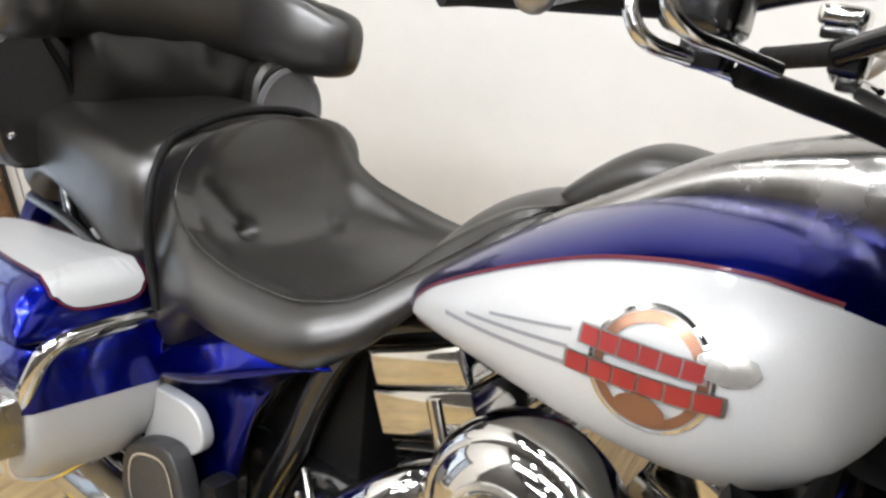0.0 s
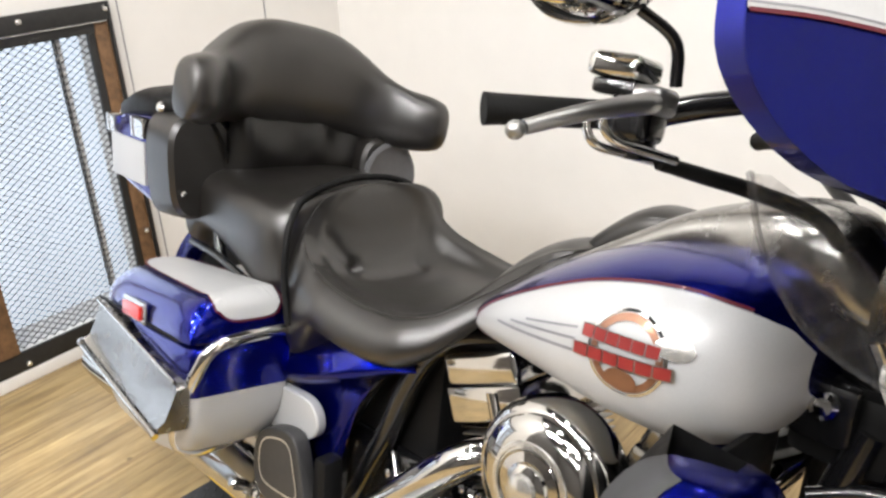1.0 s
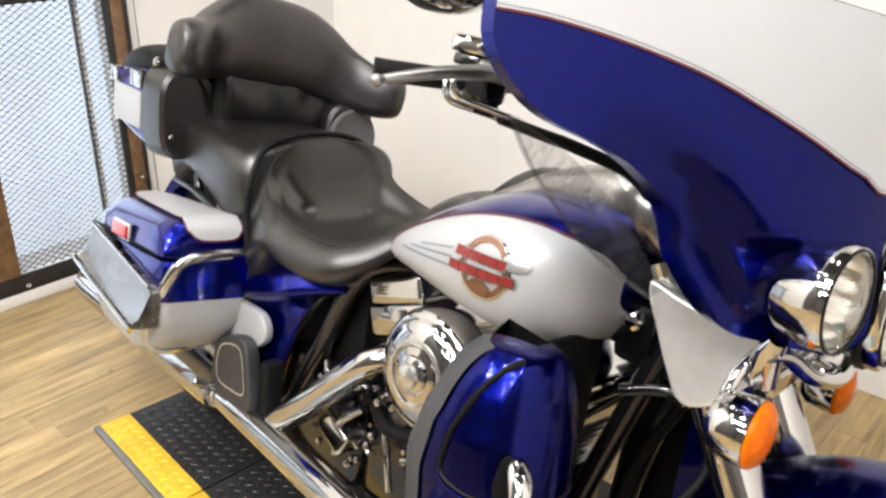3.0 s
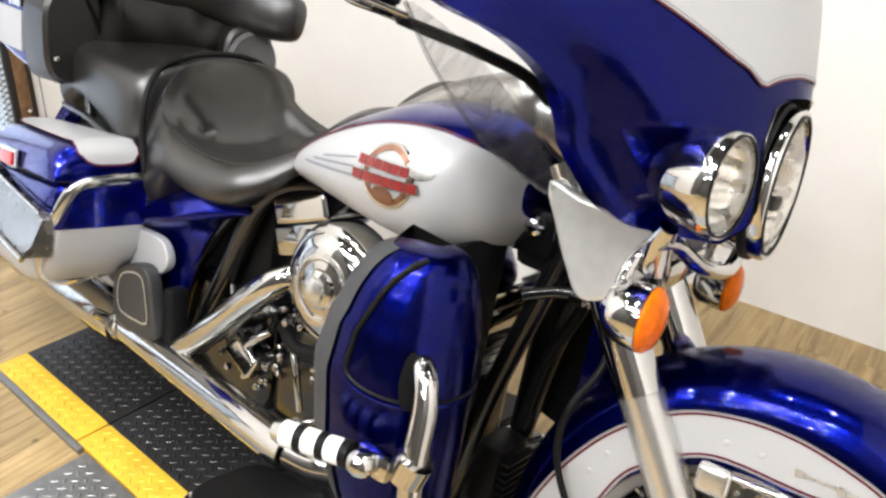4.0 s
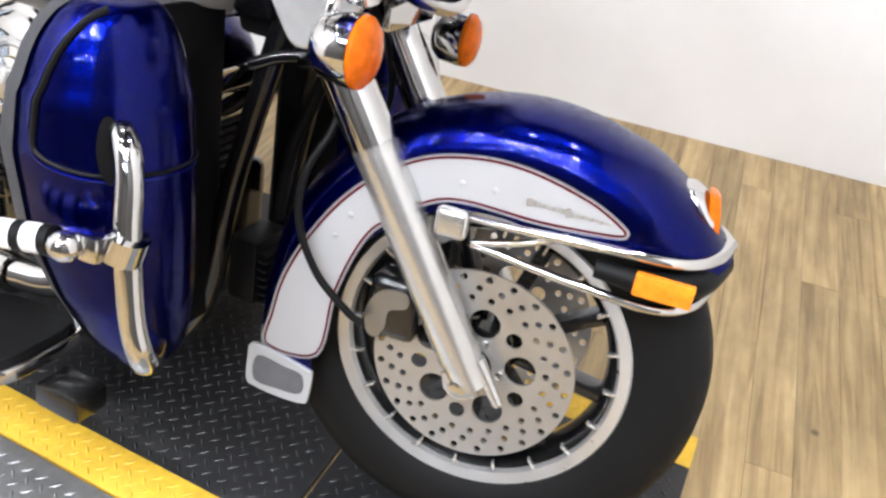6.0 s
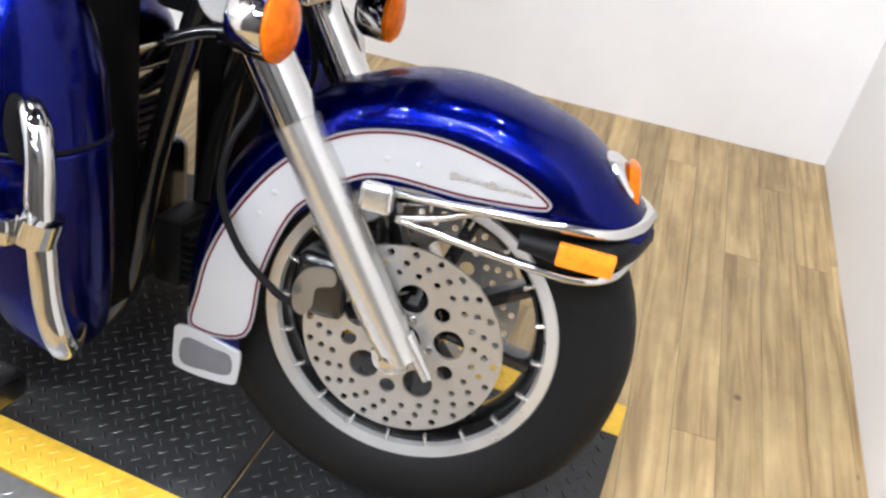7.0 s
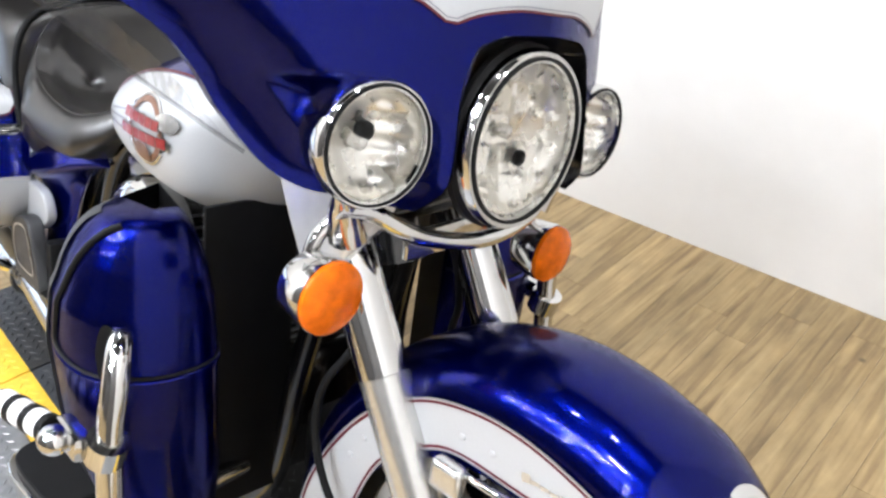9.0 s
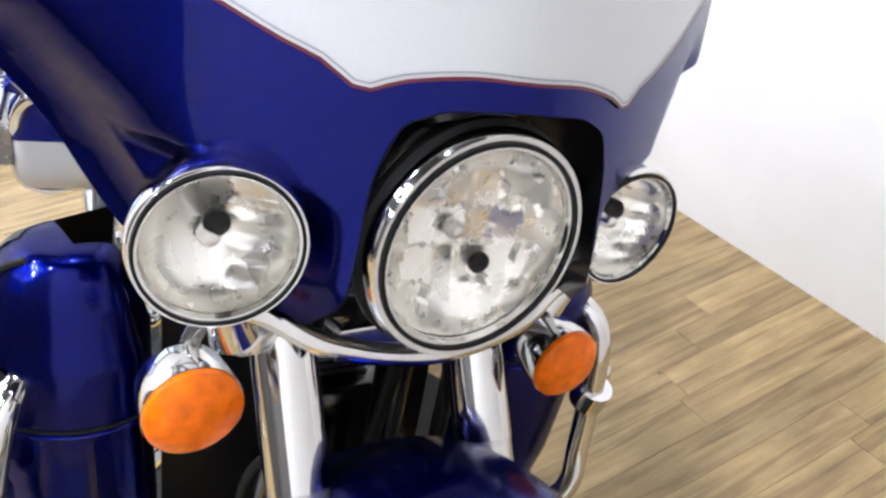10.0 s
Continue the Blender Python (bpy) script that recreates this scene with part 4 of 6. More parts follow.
# round air cleaner
AC = Vector((-0.672, -0.180, 0.260))
ac = part("air_cleaner", lathe([(0.096, 0.0), (0.107, 0.004), (0.109, 0.030), (0.106, 0.046), (0.098, 0.058), (0.092, 0.060)], AC, (0, -1, 0.04), 56), CHROME, bike, "round chrome air cleaner cover")
part("cover_dome", lathe([(0.0915, 0.0585), (0.085, 0.067), (0.066, 0.074), (0.050, 0.0765), (0.048, 0.0740), (0.046, 0.0765), (0.034, 0.079), (0.032, 0.084), (0.024, 0.088), (0.001, 0.089)], AC, (0, -1, 0.04), 56, (False, True)), CHROME, ac, "domed chrome disc")
part("cover_ring", lathe([(0.060, 0.0752), (0.059, 0.0775), (0.053, 0.0785), (0.052, 0.0765)], AC, (0, -1, 0.04), 56, (False, False)), STEEL, ac)
part("centre_cap", lathe([(0.022, 0.088), (0.020, 0.094), (0.012, 0.097), (0.001, 0.098)], AC, (0, -1, 0.04), 32), STEEL, ac)
part("breather_hose", tube([(-0.66, -0.15, 0.15), (-0.72, -0.17, 0.10), (-0.80, -0.17, 0.075), (-0.86, -0.15, 0.09)], 0.014, 12), BLACKMATT, engine)

# cam cover, chrome covers and fittings on the right of the crankcase
cam_cover = part("cam_cover", lathe([(0.085, 0.0), (0.088, 0.012), (0.080, 0.034), (0.066, 0.040), (0.060, 0.036), (0.050, 0.036), (0.046, 0.046), (0.001, 0.048)], (-0.690, -0.113, 0.035), (0, -1, 0), 40), CHROME, engine, "chrome cam cover")
part("timer_cover", lathe([(0.044, 0.0), (0.044, 0.016), (0.036, 0.022), (0.001, 0.024)], (-0.640, -0.150, -0.030), (0, -1, 0), 32), CHROME, engine, "round chrome cover")
part("starter_cover", shifted(merge(box((-0.045, -0.03, -0.030), (0.045, 0.03, 0.030), 0.012, 3)), Matrix.Translation((-0.945, -0.155, -0.005)) @ Matrix.Rotation(radians(25), 4, 'Y')), CHROME, engine, "chrome cover")
part("end_cover", lathe([(0.060, 0.0), (0.062, 0.012), (0.050, 0.028), (0.030, 0.034), (0.001, 0.035)], (-1.00, -0.118, 0.01), (0, -1, 0), 32), BLACKPAINT, engine)
fit_rng = random.Random(7)
for k in range(46):
    x, z = fit_rng.uniform(-1.06, -0.58), fit_rng.uniform(-0.10, 0.14)
    y = -0.128 - 0.035 * fit_rng.random()
    r = fit_rng.choice((0.005, 0.006, 0.007, 0.009))
    part("bolt_head", lathe([(r, 0), (r, 0.010), (r * 0.6, 0.012)], (x, y, z), (0, -1, 0.1), 8), CHROME, engine)
for a, b, c, r in (((-0.90, -0.15, 0.06), (-0.93, -0.175, 0.02), (-0.95, -0.16, -0.06), 0.009), ((-0.86, -0.14, 0.11), (-0.80, -0.165, 0.03), (-0.79, -0.15, -0.06), 0.007),
                   ((-1.04, -0.14, 0.10), (-0.99, -0.16, 0.06), (-0.93, -0.14, 0.09), 0.006), ((-0.72, -0.15, -0.04), (-0.75, -0.175, -0.06), (-0.80, -0.16, -0.09), 0.008)):
    part("oil_line", tube([a, b, c], r, 10), CHROME, engine, "short chrome pipe")
part("oil_filter", lathe([(0.03, 0), (0.034, 0.006), (0.034, 0.075), (0.028, 0.082)], (-0.56, -0.14, -0.02), (0.5, -0.8, 0.1), 28), CHROME, engine, "chrome oil filter")
part("lifter_block", box((-0.715, -0.165, 0.085), (-0.640, -0.12, 0.13), 0.01), CHROME, engine, "chrome lifter block")

part("rear_header", tube([(-0.79, -0.12, 0.215), (-0.822, -0.185, 0.212), (-0.875, -0.207, 0.165), (-0.97, -0.212, 0.065), (-1.065, -0.212, -0.028), (-1.110, -0.212, -0.078)], [0.024, 0.026, 0.0285, 0.030, 0.031, 0.030], 20), CHROME, bike, "chrome rear exhaust header")
part("front_header", tube([(-0.55, -0.13, 0.18), (-0.52, -0.19, 0.10), (-0.54, -0.235, 0.0), (-0.60, -0.268, -0.030), (-0.665, -0.280, -0.036)], 0.026, 20), CHROME, bike, "chrome front exhaust header")
part("exhaust_pipe", tube([(-0.665, -0.280, -0.036), (-0.80, -0.268, -0.046), (-1.00, -0.243, -0.066), (-1.30, -0.213, -0.088)], [0.034, 0.035, 0.035, 0.035], 22), CHROME, bike, "long chrome exhaust pipe")
muffler = part("muffler", tube([(-1.29, -0.213, -0.087), (-1.34, -0.211, -0.090), (-1.42, -0.208, -0.093), (-2.05, -0.195, -0.112), (-2.12, -0.195, -0.115)], [0.036, 0.048, 0.052, 0.052, 0.045], 24, smooth=False), CHROME, bike, "chrome muffler")
part("muffler_clamp", tube([(-1.305, -0.212, -0.088), (-1.335, -0.211, -0.089)], 0.050, 20, smooth=False), CHROME, muffler)
part("clamp_bolt", lathe([(0.012, 0), (0.012, 0.03), (0.007, 0.034)], (-1.318, -0.258, -0.062), (0, -1, 0.6), 10), CHROME, muffler)

frame_obj = part("frame", tube([(-0.36, -0.06, 0.42), (-0.42, -0.085, 0.15), (-0.47, -0.10, -0.12), (-0.60, -0.12, -0.17), (-1.15, -0.13, -0.16), (-1.22, -0.13, 0.0), (-1.10, -0.125, 0.22), (-0.96, -0.115, 0.33)], 0.019, 14), BLACKPAINT, bike, "black tubular frame")
part("frame_tube", tube([(-0.36, 0.06, 0.42), (-0.42, 0.085, 0.15), (-0.47, 0.10, -0.12), (-0.60, 0.12, -0.17), (-1.15, 0.13, -0.16), (-1.22, 0.13, 0.0), (-1.10, 0.125, 0.22), (-0.96, 0.115, 0.33)], 0.019, 14), BLACKPAINT, frame_obj)
part("seat_tube", tube([(-0.42, -0.03, 0.40), (-0.70, -0.05, 0.37), (-0.96, -0.115, 0.33), (-1.08, -0.13, 0.10), (-1.15, -0.13, -0.05)], 0.021, 14), BLACKPAINT, frame_obj)
part("battery_box", box((-1.22, -0.10, 0.05), (-0.98, 0.10, 0.30), 0.02), BLACKMATT, bike, "black battery box")
part("neck", tube([(-0.33, 0, 0.34), (-0.42, 0, 0.56)], 0.042, 20), BLACKPAINT, frame_obj)
part("neck_cover", box((-0.45, -0.065, 0.36), (-0.33, 0.065, 0.46), 0.02), BLACKMATT, frame_obj)
# added black sheets that fill the dark gaps and hide the engine behind
for ya, yb in ((-0.235, -0.092), (0.055, 0.140)):
    part("splash_panel", box((-0.452, ya, -0.10), (-0.444, yb, 0.415), 0.003), BLACKMATT, frame_obj)
part("regulator", box((-0.455, -0.045, -0.10), (-0.40, 0.045, 0.02), 0.008), BLACKMATT, frame_obj)
for k in range(7):
    part("regulator_fin", box((-0.398, -0.043, -0.09 + 0.015 * k), (-0.380, 0.043, -0.086 + 0.015 * k), 0.001, 1), BLACKMATT, frame_obj)
part("hose", tube([(-0.36, 0.055, 0.42), (-0.36, 0.045, 0.30), (-0.42, 0.065, 0.15), (-0.43, 0.055, 0.02)], 0.011, 10), BLACKMATT, frame_obj)
part("ignition_bolt", lathe([(0.016, 0), (0.016, 0.012), (0.010, 0.018), (0.001, 0.019)], (-0.405, -0.088, 0.443), (0.2, -1, 0.2), 16), CHROME, frame_obj, "chrome cap nut")
part("mount_plate", box((-0.440, -0.090, 0.395), (-0.370, -0.062, 0.470), 0.012), BLACKPAINT, frame_obj)
part("guard_stay", tube([(-0.40, -0.09, 0.33), (-0.35, -0.075, 0.352), (-0.30, -0.062, 0.360)], 0.010, 12), BLACKPAINT, frame_obj)
part("stay_bolt", lathe([(0.011, 0), (0.011, 0.03), (0.006, 0.034)], (-0.325, -0.07, 0.350), (0.9, -0.3, 0.25), 10), CHROME, frame_obj)

# rear wheel and fender
rear = part("rear_wheel", lathe([(0.05, -0.09), (0.06, -0.06), (0.06, 0.06), (0.05, 0.09)], (-1.613, 0, 0.034), (0, 1, 0), 28), BLACKPAINT, bike, "black rear wheel")
part("tyre", lathe([(0.2165, -0.048), (0.232, -0.060), (0.258, -0.068), (0.282, -0.067), (0.300, -0.058), (0.3125, -0.036), (0.318, 0), (0.3125, 0.036), (0.300, 0.058),
                    (0.282, 0.067), (0.258, 0.068), (0.232, 0.060), (0.2165, 0.048)], (-1.613, 0, 0.034), (0, 1, 0), 72, (False, False)), RUBBER, rear, "black road tyre")
part("rim", lathe([(0.2195, -0.05), (0.200, -0.038), (0.186, -0.012), (0.186, 0.012), (0.200, 0.038), (0.2195, 0.05), (0.195, 0.045), (0.18, 0.0), (0.195, -0.045), (0.2195, -0.05)], (-1.613, 0, 0.034), (0, 1, 0), 72, (False, False)), ALLOY, rear)
for k in range(9):
    sp = box((0.05, -0.018, -0.011), (0.190, 0.018, 0.011), 0.006)
    sp.transform(Matrix.Translation((-1.613, 0, 0.034)) @ Matrix.Rotation(2 * math.pi * k / 9, 4, 'Y'))
    part("spoke", sp, BLACKPAINT, rear)
rfb = loft([[Vector((-1.613 + r * math.cos(a), y, 0.034 + r * math.sin(a))) for r, y in ((0.30, -0.10), (0.335, -0.098), (0.352, -0.075), (0.36, -0.03), (0.36, 0.03), (0.352, 0.075), (0.335, 0.098), (0.30, 0.10))]
            for a in np.linspace(radians(20), radians(215), 40)], closed=False)
bmesh.ops.solidify(rfb, geom=rfb.faces[:], thickness=0.003)
part("rear_fender", rfb, BLUE, bike, "blue rear fender")
part("kickstand", tube([(-0.72, 0.13, -0.15), (-0.70, 0.20, -0.20), (-0.66, 0.30, -0.228)], 0.013, 12), BLACKPAINT, bike, "black kickstand")

# ---- leg shields ----
LOW = {0.35: [(-0.505, -0.352), (-0.468, -0.404), (-0.405, -0.420), (-0.343, -0.400), (-0.312, -0.340), (-0.322, -0.268), (-0.385, -0.244)],
       0.28: [(-0.522, -0.355), (-0.480, -0.410), (-0.405, -0.426), (-0.338, -0.404), (-0.306, -0.338), (-0.320, -0.265), (-0.385, -0.242)],
       0.18: [(-0.510, -0.355), (-0.468, -0.405), (-0.398, -0.420), (-0.334, -0.400), (-0.304, -0.335), (-0.320, -0.262), (-0.385, -0.242)],
       0.09: [(-0.470, -0.350), (-0.436, -0.390), (-0.382, -0.404), (-0.330, -0.388), (-0.304, -0.330), (-0.322, -0.258), (-0.380, -0.238)],
       0.02: [(-0.430, -0.335), (-0.405, -0.365), (-0.370, -0.378), (-0.328, -0.366), (-0.308, -0.322), (-0.325, -0.262), (-0.372, -0.240)],
       -0.01: [(-0.410, -0.325), (-0.390, -0.350), (-0.362, -0.360), (-0.330, -0.352), (-0.315, -0.320), (-0.328, -0.268), (-0.365, -0.246)]}
for z, k in ((0.36, 0.050), (0.385, 0.115), (0.405, 0.185), (0.422, 0.265), (0.437, 0.36), (0.448, 0.47), (0.453, 0.56)):
    LOW[z] = [(x + (-0.378 - x) * k, y + (-0.318 - y) * k) for x, y in LOW[0.35]]
LZ = sorted(LOW)


def low_line(z):
    cols = np.array([LOW[k] for k in LZ])
    pts = np.stack([[np.interp(z, LZ, cols[:, i, j]) for j in range(2)] for i in range(7)])
    return [Vector((p.x, p.y, z)) for p in spline([(*q, 0) for q in pts], 6)]


def low_surf(off):
    def surf(k, z):
        line = low_line(z)
        i = max(0.0, min(len(line) - 1.001, k * 6))
        a, b = line[int(i)], line[int(i) + 1]
        d = (b - a).normalized()
        n = Vector((-d.y, d.x, 0))
        p = a.lerp(b, i - int(i))
        c = Vector((-0.42, -0.25, z))
        if n.dot(p - c) < 0:
            n = -n
        return p + n * off
    return surf


for s in (-1, 1):
    def side_of(bm):
        return bm if s < 0 else shifted(mirrored(bm), Matrix.Translation((0, -0.092, 0)))
    rings = [low_line(z) for z in np.concatenate([np.linspace(-0.01, 0.40, 34), np.linspace(0.405, 0.453, 18)])]
    mid = Vector((-0.378, -0.318, 0.453))
    rings += [[mid + (p - mid) * k + Vector((0, 0, h)) for p in rings[-1]] for k, h in ((0.7, 0.002), (0.4, 0.003), (0.03, 0.0035))]
    sbm = loft(rings, closed=False)
    bmesh.ops.solidify(sbm, geom=sbm.faces[:], thickness=0.004)
    low = part("leg_shield", side_of(sbm), BLUE, bike, "blue leg shield with glove box", sharp=50)
    ebm = loft([[low_surf(0.0035)(k * 1.5, z) for k in np.linspace(0, 1, 13)] for z in np.linspace(0.0, 0.452, 44)], closed=False)
    bmesh.ops.solidify(ebm, geom=ebm.faces[:], thickness=0.005)
    part("shield_edge", side_of(ebm), GREYRUBBER, low, "grey rubber edge")
    part("inner_cover", side_of(loft([[low_line(z)[0], Vector((-0.47, -0.27, z)), low_line(z)[-1]] for z in np.linspace(0.0, 0.45, 10)], closed=False)), BLACKMATT, low)
    seam = [(2.9, 0.450), (2.55, 0.440), (2.25, 0.415), (2.02, 0.37), (1.93, 0.325), (1.92, 0.296), (2.15, 0.284), (2.7, 0.278), (3.4, 0.275), (4.2, 0.272), (5.0, 0.271), (5.9, 0.271)]
    sl = [(v.x, v.y) for v in spline([(*q, 0) for q in seam], 6)]
    part("door_seam", side_of(tube([low_surf(0.0006)(k, z) for k, z in sl], [0.0046, 0.0046, 0.0042, 0.0026, 0.0022, 0.0022], 8, smooth=False)), BLACKMATT, low)
    part("door_lip", side_of(tube([low_surf(0.0012)(k, z - 0.0055) for k, z in sl[30:]], 0.0024, 8, smooth=False)), BLUE, low)
    part("door_lip", side_of(tube([low_surf(0.0012)(k - 0.10, z) for k, z in sl[6:27]], 0.0024, 8, smooth=False)), BLUE, low)
    # black oval laid on the skin: painted shade of the hollow round the guard
    part("guard_recess", side_of(patch([(3.18 + 0.19 * math.cos(a), 0.306 + 0.040 * math.sin(a)) for a in np.linspace(0, 2 * math.pi, 36, endpoint=False)], low_surf(0.0035), 5)), BLACKMATT, low, "black patch for the shade in the recess round the guard")
    guard = part("engine_guard", side_of(tube([(-0.42, -0.31, 0.335), (-0.365, -0.366, 0.338), (-0.326, -0.392, 0.326), (-0.306, -0.404, 0.29), (-0.298, -0.410, 0.22), (-0.286, -0.408, 0.12), (-0.274, -0.402, 0.066), (-0.277, -0.380, 0.036), (-0.312, -0.32, 0.016), (-0.38, -0.22, 0.0), (-0.43, -0.10, -0.03)], 0.0165, 18)), CHROME, bike, "chrome engine guard tube")
    clampc = Vector((-0.299, -0.412, 0.206))
    peg = part("highway_peg", side_of(merge(tube([clampc + Vector((0.004, 0, 0.016)), clampc + Vector((-0.004, 0, -0.016))], 0.026, 20, smooth=False), box(clampc + Vector((-0.07, -0.036, -0.022)), clampc + Vector((-0.01, -0.012, 0.014)), 0.009),
               sphere(clampc + Vector((-0.045, -0.045, -0.004)), 0.020))), CHROME, bike, "chrome clamp-on highway peg")
    if s < 0:
        settle((low,), (-0.40, -0.33, 0.22), (-0.016, -0.009, -0.008))
        settle((guard, peg), (-0.297, -0.409, 0.195), (-0.007, -0.013, -0.003), (-5.7, 1.2, 2.6), (0.995, 0.927, 0.932))
    pd = Vector((-0.97, -0.20, -0.16)).normalized()
    p0 = clampc + Vector((-0.055, -0.035, -0.006))
    for k in range(6):
        a = p0 + pd * (0.012 + 0.034 * (k // 2) + 0.012 * (k % 2))
        b = a + pd * (0.021 if k % 2 else 0.0115)
        part("peg_ring", side_of(tube([a, b], 0.0185 if k % 2 else 0.0195, 18, smooth=False)), TRIMW if k % 2 else BLACKMATT, peg)
    part("peg_end", side_of(tube([p0 + pd * 0.113, p0 + pd * 0.128], [0.019, 0.014], 18, smooth=False)), CHROME, peg)
    # rider floorboard
    brd = closed_line([(-0.815, -0.365), (-0.80, -0.408), (-0.74, -0.430), (-0.60, -0.432), (-0.46, -0.420), (-0.44, -0.36), (-0.46, -0.30), (-0.60, -0.285), (-0.76, -0.290), (-0.805, -0.315)], 5)
    brd = [(-0.640 + (x + 0.63) * 0.64, -0.288 + (y + 0.36) * 1.28) for x, y in brd]
    tilt = Matrix.Translation((0, 0, -0.085)) @ Matrix.Translation((-0.6, 0, 0)) @ Matrix.Rotation(radians(-9), 4, 'Y') @ Matrix.Translation((0.6, 0, 0))
    board = part("floorboard", side_of(plate(brd, [], 0.016, tilt, 0.003)), CHROME, bike, "chrome-edged rider floorboard")
    part("board_rubber", side_of(plate([(-0.640 + (x + 0.640) * 0.9, -0.288 + (y + 0.288) * 0.88) for x, y in brd], [], 0.010, Matrix.Translation((0, 0, 0.0155)) @ tilt, 0.003)), BLACKMATT, board, "black rubber pad")
    part("board_bracket", side_of(box((-0.50, -0.33, -0.125), (-0.42, -0.27, -0.085), 0.008)), BLACKPAINT, board)
    settle((board,), (-0.640, s * 0.288, -0.085), (-0.021, s * 0.054, -0.030))
    # passenger board folded up
    pb = closed_line([(-1.335, -0.02), (-1.30, 0.035), (-1.20, 0.055), (-1.165, -0.02), (-1.155, -0.085), (-1.22, -0.10), (-1.32, -0.095)], 5)
    pboard = part("passenger_board", side_of(plate(pb, [], 0.022, Matrix.Translation((0, -0.238, 0)) @ SIDE, 0.004)), BOARDGREY, bike, "folded dark grey passenger footboard")
    pin = [(-1.245 + (x + 1.245) * 0.74, -0.005 + (z + 0.01) * 0.70) for x, z in pb]
    part("board_trim", side_of(ribbon(pin, lambda x, z: Vector((x, -0.2555, z)), 0.004)), ALLOY, pboard)
    part("board_pad", side_of(patch(pin, lambda x, z: Vector((x, -0.2545, z)), 3)), BOARDGREY, pboard)
    settle((pboard,), (-1.232, s * 0.256, -0.016), (0.022, 0.002, 0.042), (0, -2.0, 0), (0.85, 1, 0.95))
    part("board_hanger", side_of(box((-1.155, -0.235, -0.14), (-1.115, -0.19, 0.03), 0.012)), BLACKMATT, pboard)
cov = closed_line([(-1.335, 0.122), (-1.27, 0.134), (-1.208, 0.136), (-1.184, 0.118), (-1.181, 0.092), (-1.205, 0.068), (-1.257, 0.042), (-1.328, 0.058)], 4)
cover_panel = part("cover_panel", plate(cov, [], 0.012, Matrix.Translation((0, -0.200, 0)) @ SIDE, 0.004), SILVER, bike, "silver lower side panel")
settle((cover_panel,), (-1.262, -0.206, 0.103), (0.022, -0.010, 0.019))


# ---- front wheel and fork ----
wheel = fork_part("front_wheel", lathe([(0.030, -0.07), (0.052, -0.065), (0.052, -0.04), (0.04, -0.03), (0.04, 0.03), (0.052, 0.04), (0.052, 0.065), (0.03, 0.07)], (0, 0, 0), (0, 1, 0), 32), BLACKPAINT, "black cast front wheel with bright rim")
part("tyre", lathe([(0.2165, -0.046), (0.232, -0.056), (0.258, -0.064), (0.282, -0.0635), (0.300, -0.056), (0.3175, -0.034), (0.3235, 0), (0.3175, 0.034), (0.300, 0.056),
                    (0.282, 0.0635), (0.258, 0.064), (0.232, 0.056), (0.2165, 0.046)], (0, 0, 0), (0, 1, 0), 96, (False, False)), RUBBER, wheel, "black road tyre")
part("rim", lathe([(0.2175, -0.052), (0.220, -0.050), (0.2195, -0.044), (0.210, -0.036), (0.210, 0.036), (0.2195, 0.044), (0.220, 0.05), (0.2175, 0.052), (0.202, 0.047), (0.198, 0.040), (0.202, 0.034),
                   (0.202, -0.034), (0.198, -0.040), (0.202, -0.047), (0.2175, -0.052)], (0, 0, 0), (0, 1, 0), 96, (False, False)), ALLOY, wheel, "bright machined rim")
part("rim_barrel", lathe([(0.2015, -0.036), (0.1975, -0.037), (0.186, -0.026), (0.180, 0.0), (0.186, 0.026), (0.1975, 0.037), (0.2015, 0.036)], (0, 0, 0), (0, 1, 0), 96, (False, False)), BLACKPAINT, wheel, "black inner rim")
for k in range(9):
    a = 2 * math.pi * k / 9 + 0.15
    sp = box((0.045, -0.018, -0.011), (0.192, 0.018, 0.011), 0.006)
    sp.transform(Matrix.Rotation(a, 4, 'Y'))
    part("spoke", sp, BLACKPAINT, wheel)
for k in range(20):
    tip_bm = box((0.184, -0.046, -0.0022), (0.203, -0.036, 0.0022), 0.001, 1)
    tip_bm.transform(Matrix.Rotation(2 * math.pi * k / 20, 4, 'Y'))
    part("spoke_tip", tip_bm, STEEL, wheel)
# drilled discs
holes = []
for k in range(5):
    a = 2 * math.pi * k / 5 + 0.22
    holes.append(circle(0.070 * math.cos(a), 0.070 * math.sin(a), 0.0225, 20))
    b = a + math.pi / 5
    holes.append(circle(0.077 * math.cos(b), 0.077 * math.sin(b), 0.0120, 14))
for k in range(24):
    a = 2 * math.pi * k / 24
    for j, (rr, rad) in enumerate(((0.136, 0.0054), (0.121, 0.0052), (0.106, 0.0050))):
        holes.append(circle(rr * math.cos(a + 0.09 * j), rr * math.sin(a + 0.09 * j), rad, 10))
holes.append(circle(0, 0, 0.03, 24))
for s in (-1, 1):
    part("brake_disc", plate(circle(0, 0, 0.146, 72), holes, 0.0045, Matrix.Translation((0, s * 0.083, 0)) @ SIDE), DISC, wheel, "drilled steel brake disc")
    for k in range(5):
        a = 2 * math.pi * k / 5
        part("disc_bolt", lathe([(0.006, 0), (0.006, 0.005), (0.003, 0.006)], (0.042 * math.cos(a), s * 0.085, 0.042 * math.sin(a)), (0, s, 0), 10), CHROME, wheel)

RAKE = Vector((-0.19, 0, 0.299)).normalized()


def leg_at(z, y):
    return Vector((0.01 + RAKE.x / RAKE.z * (z + 0.01), y, z))


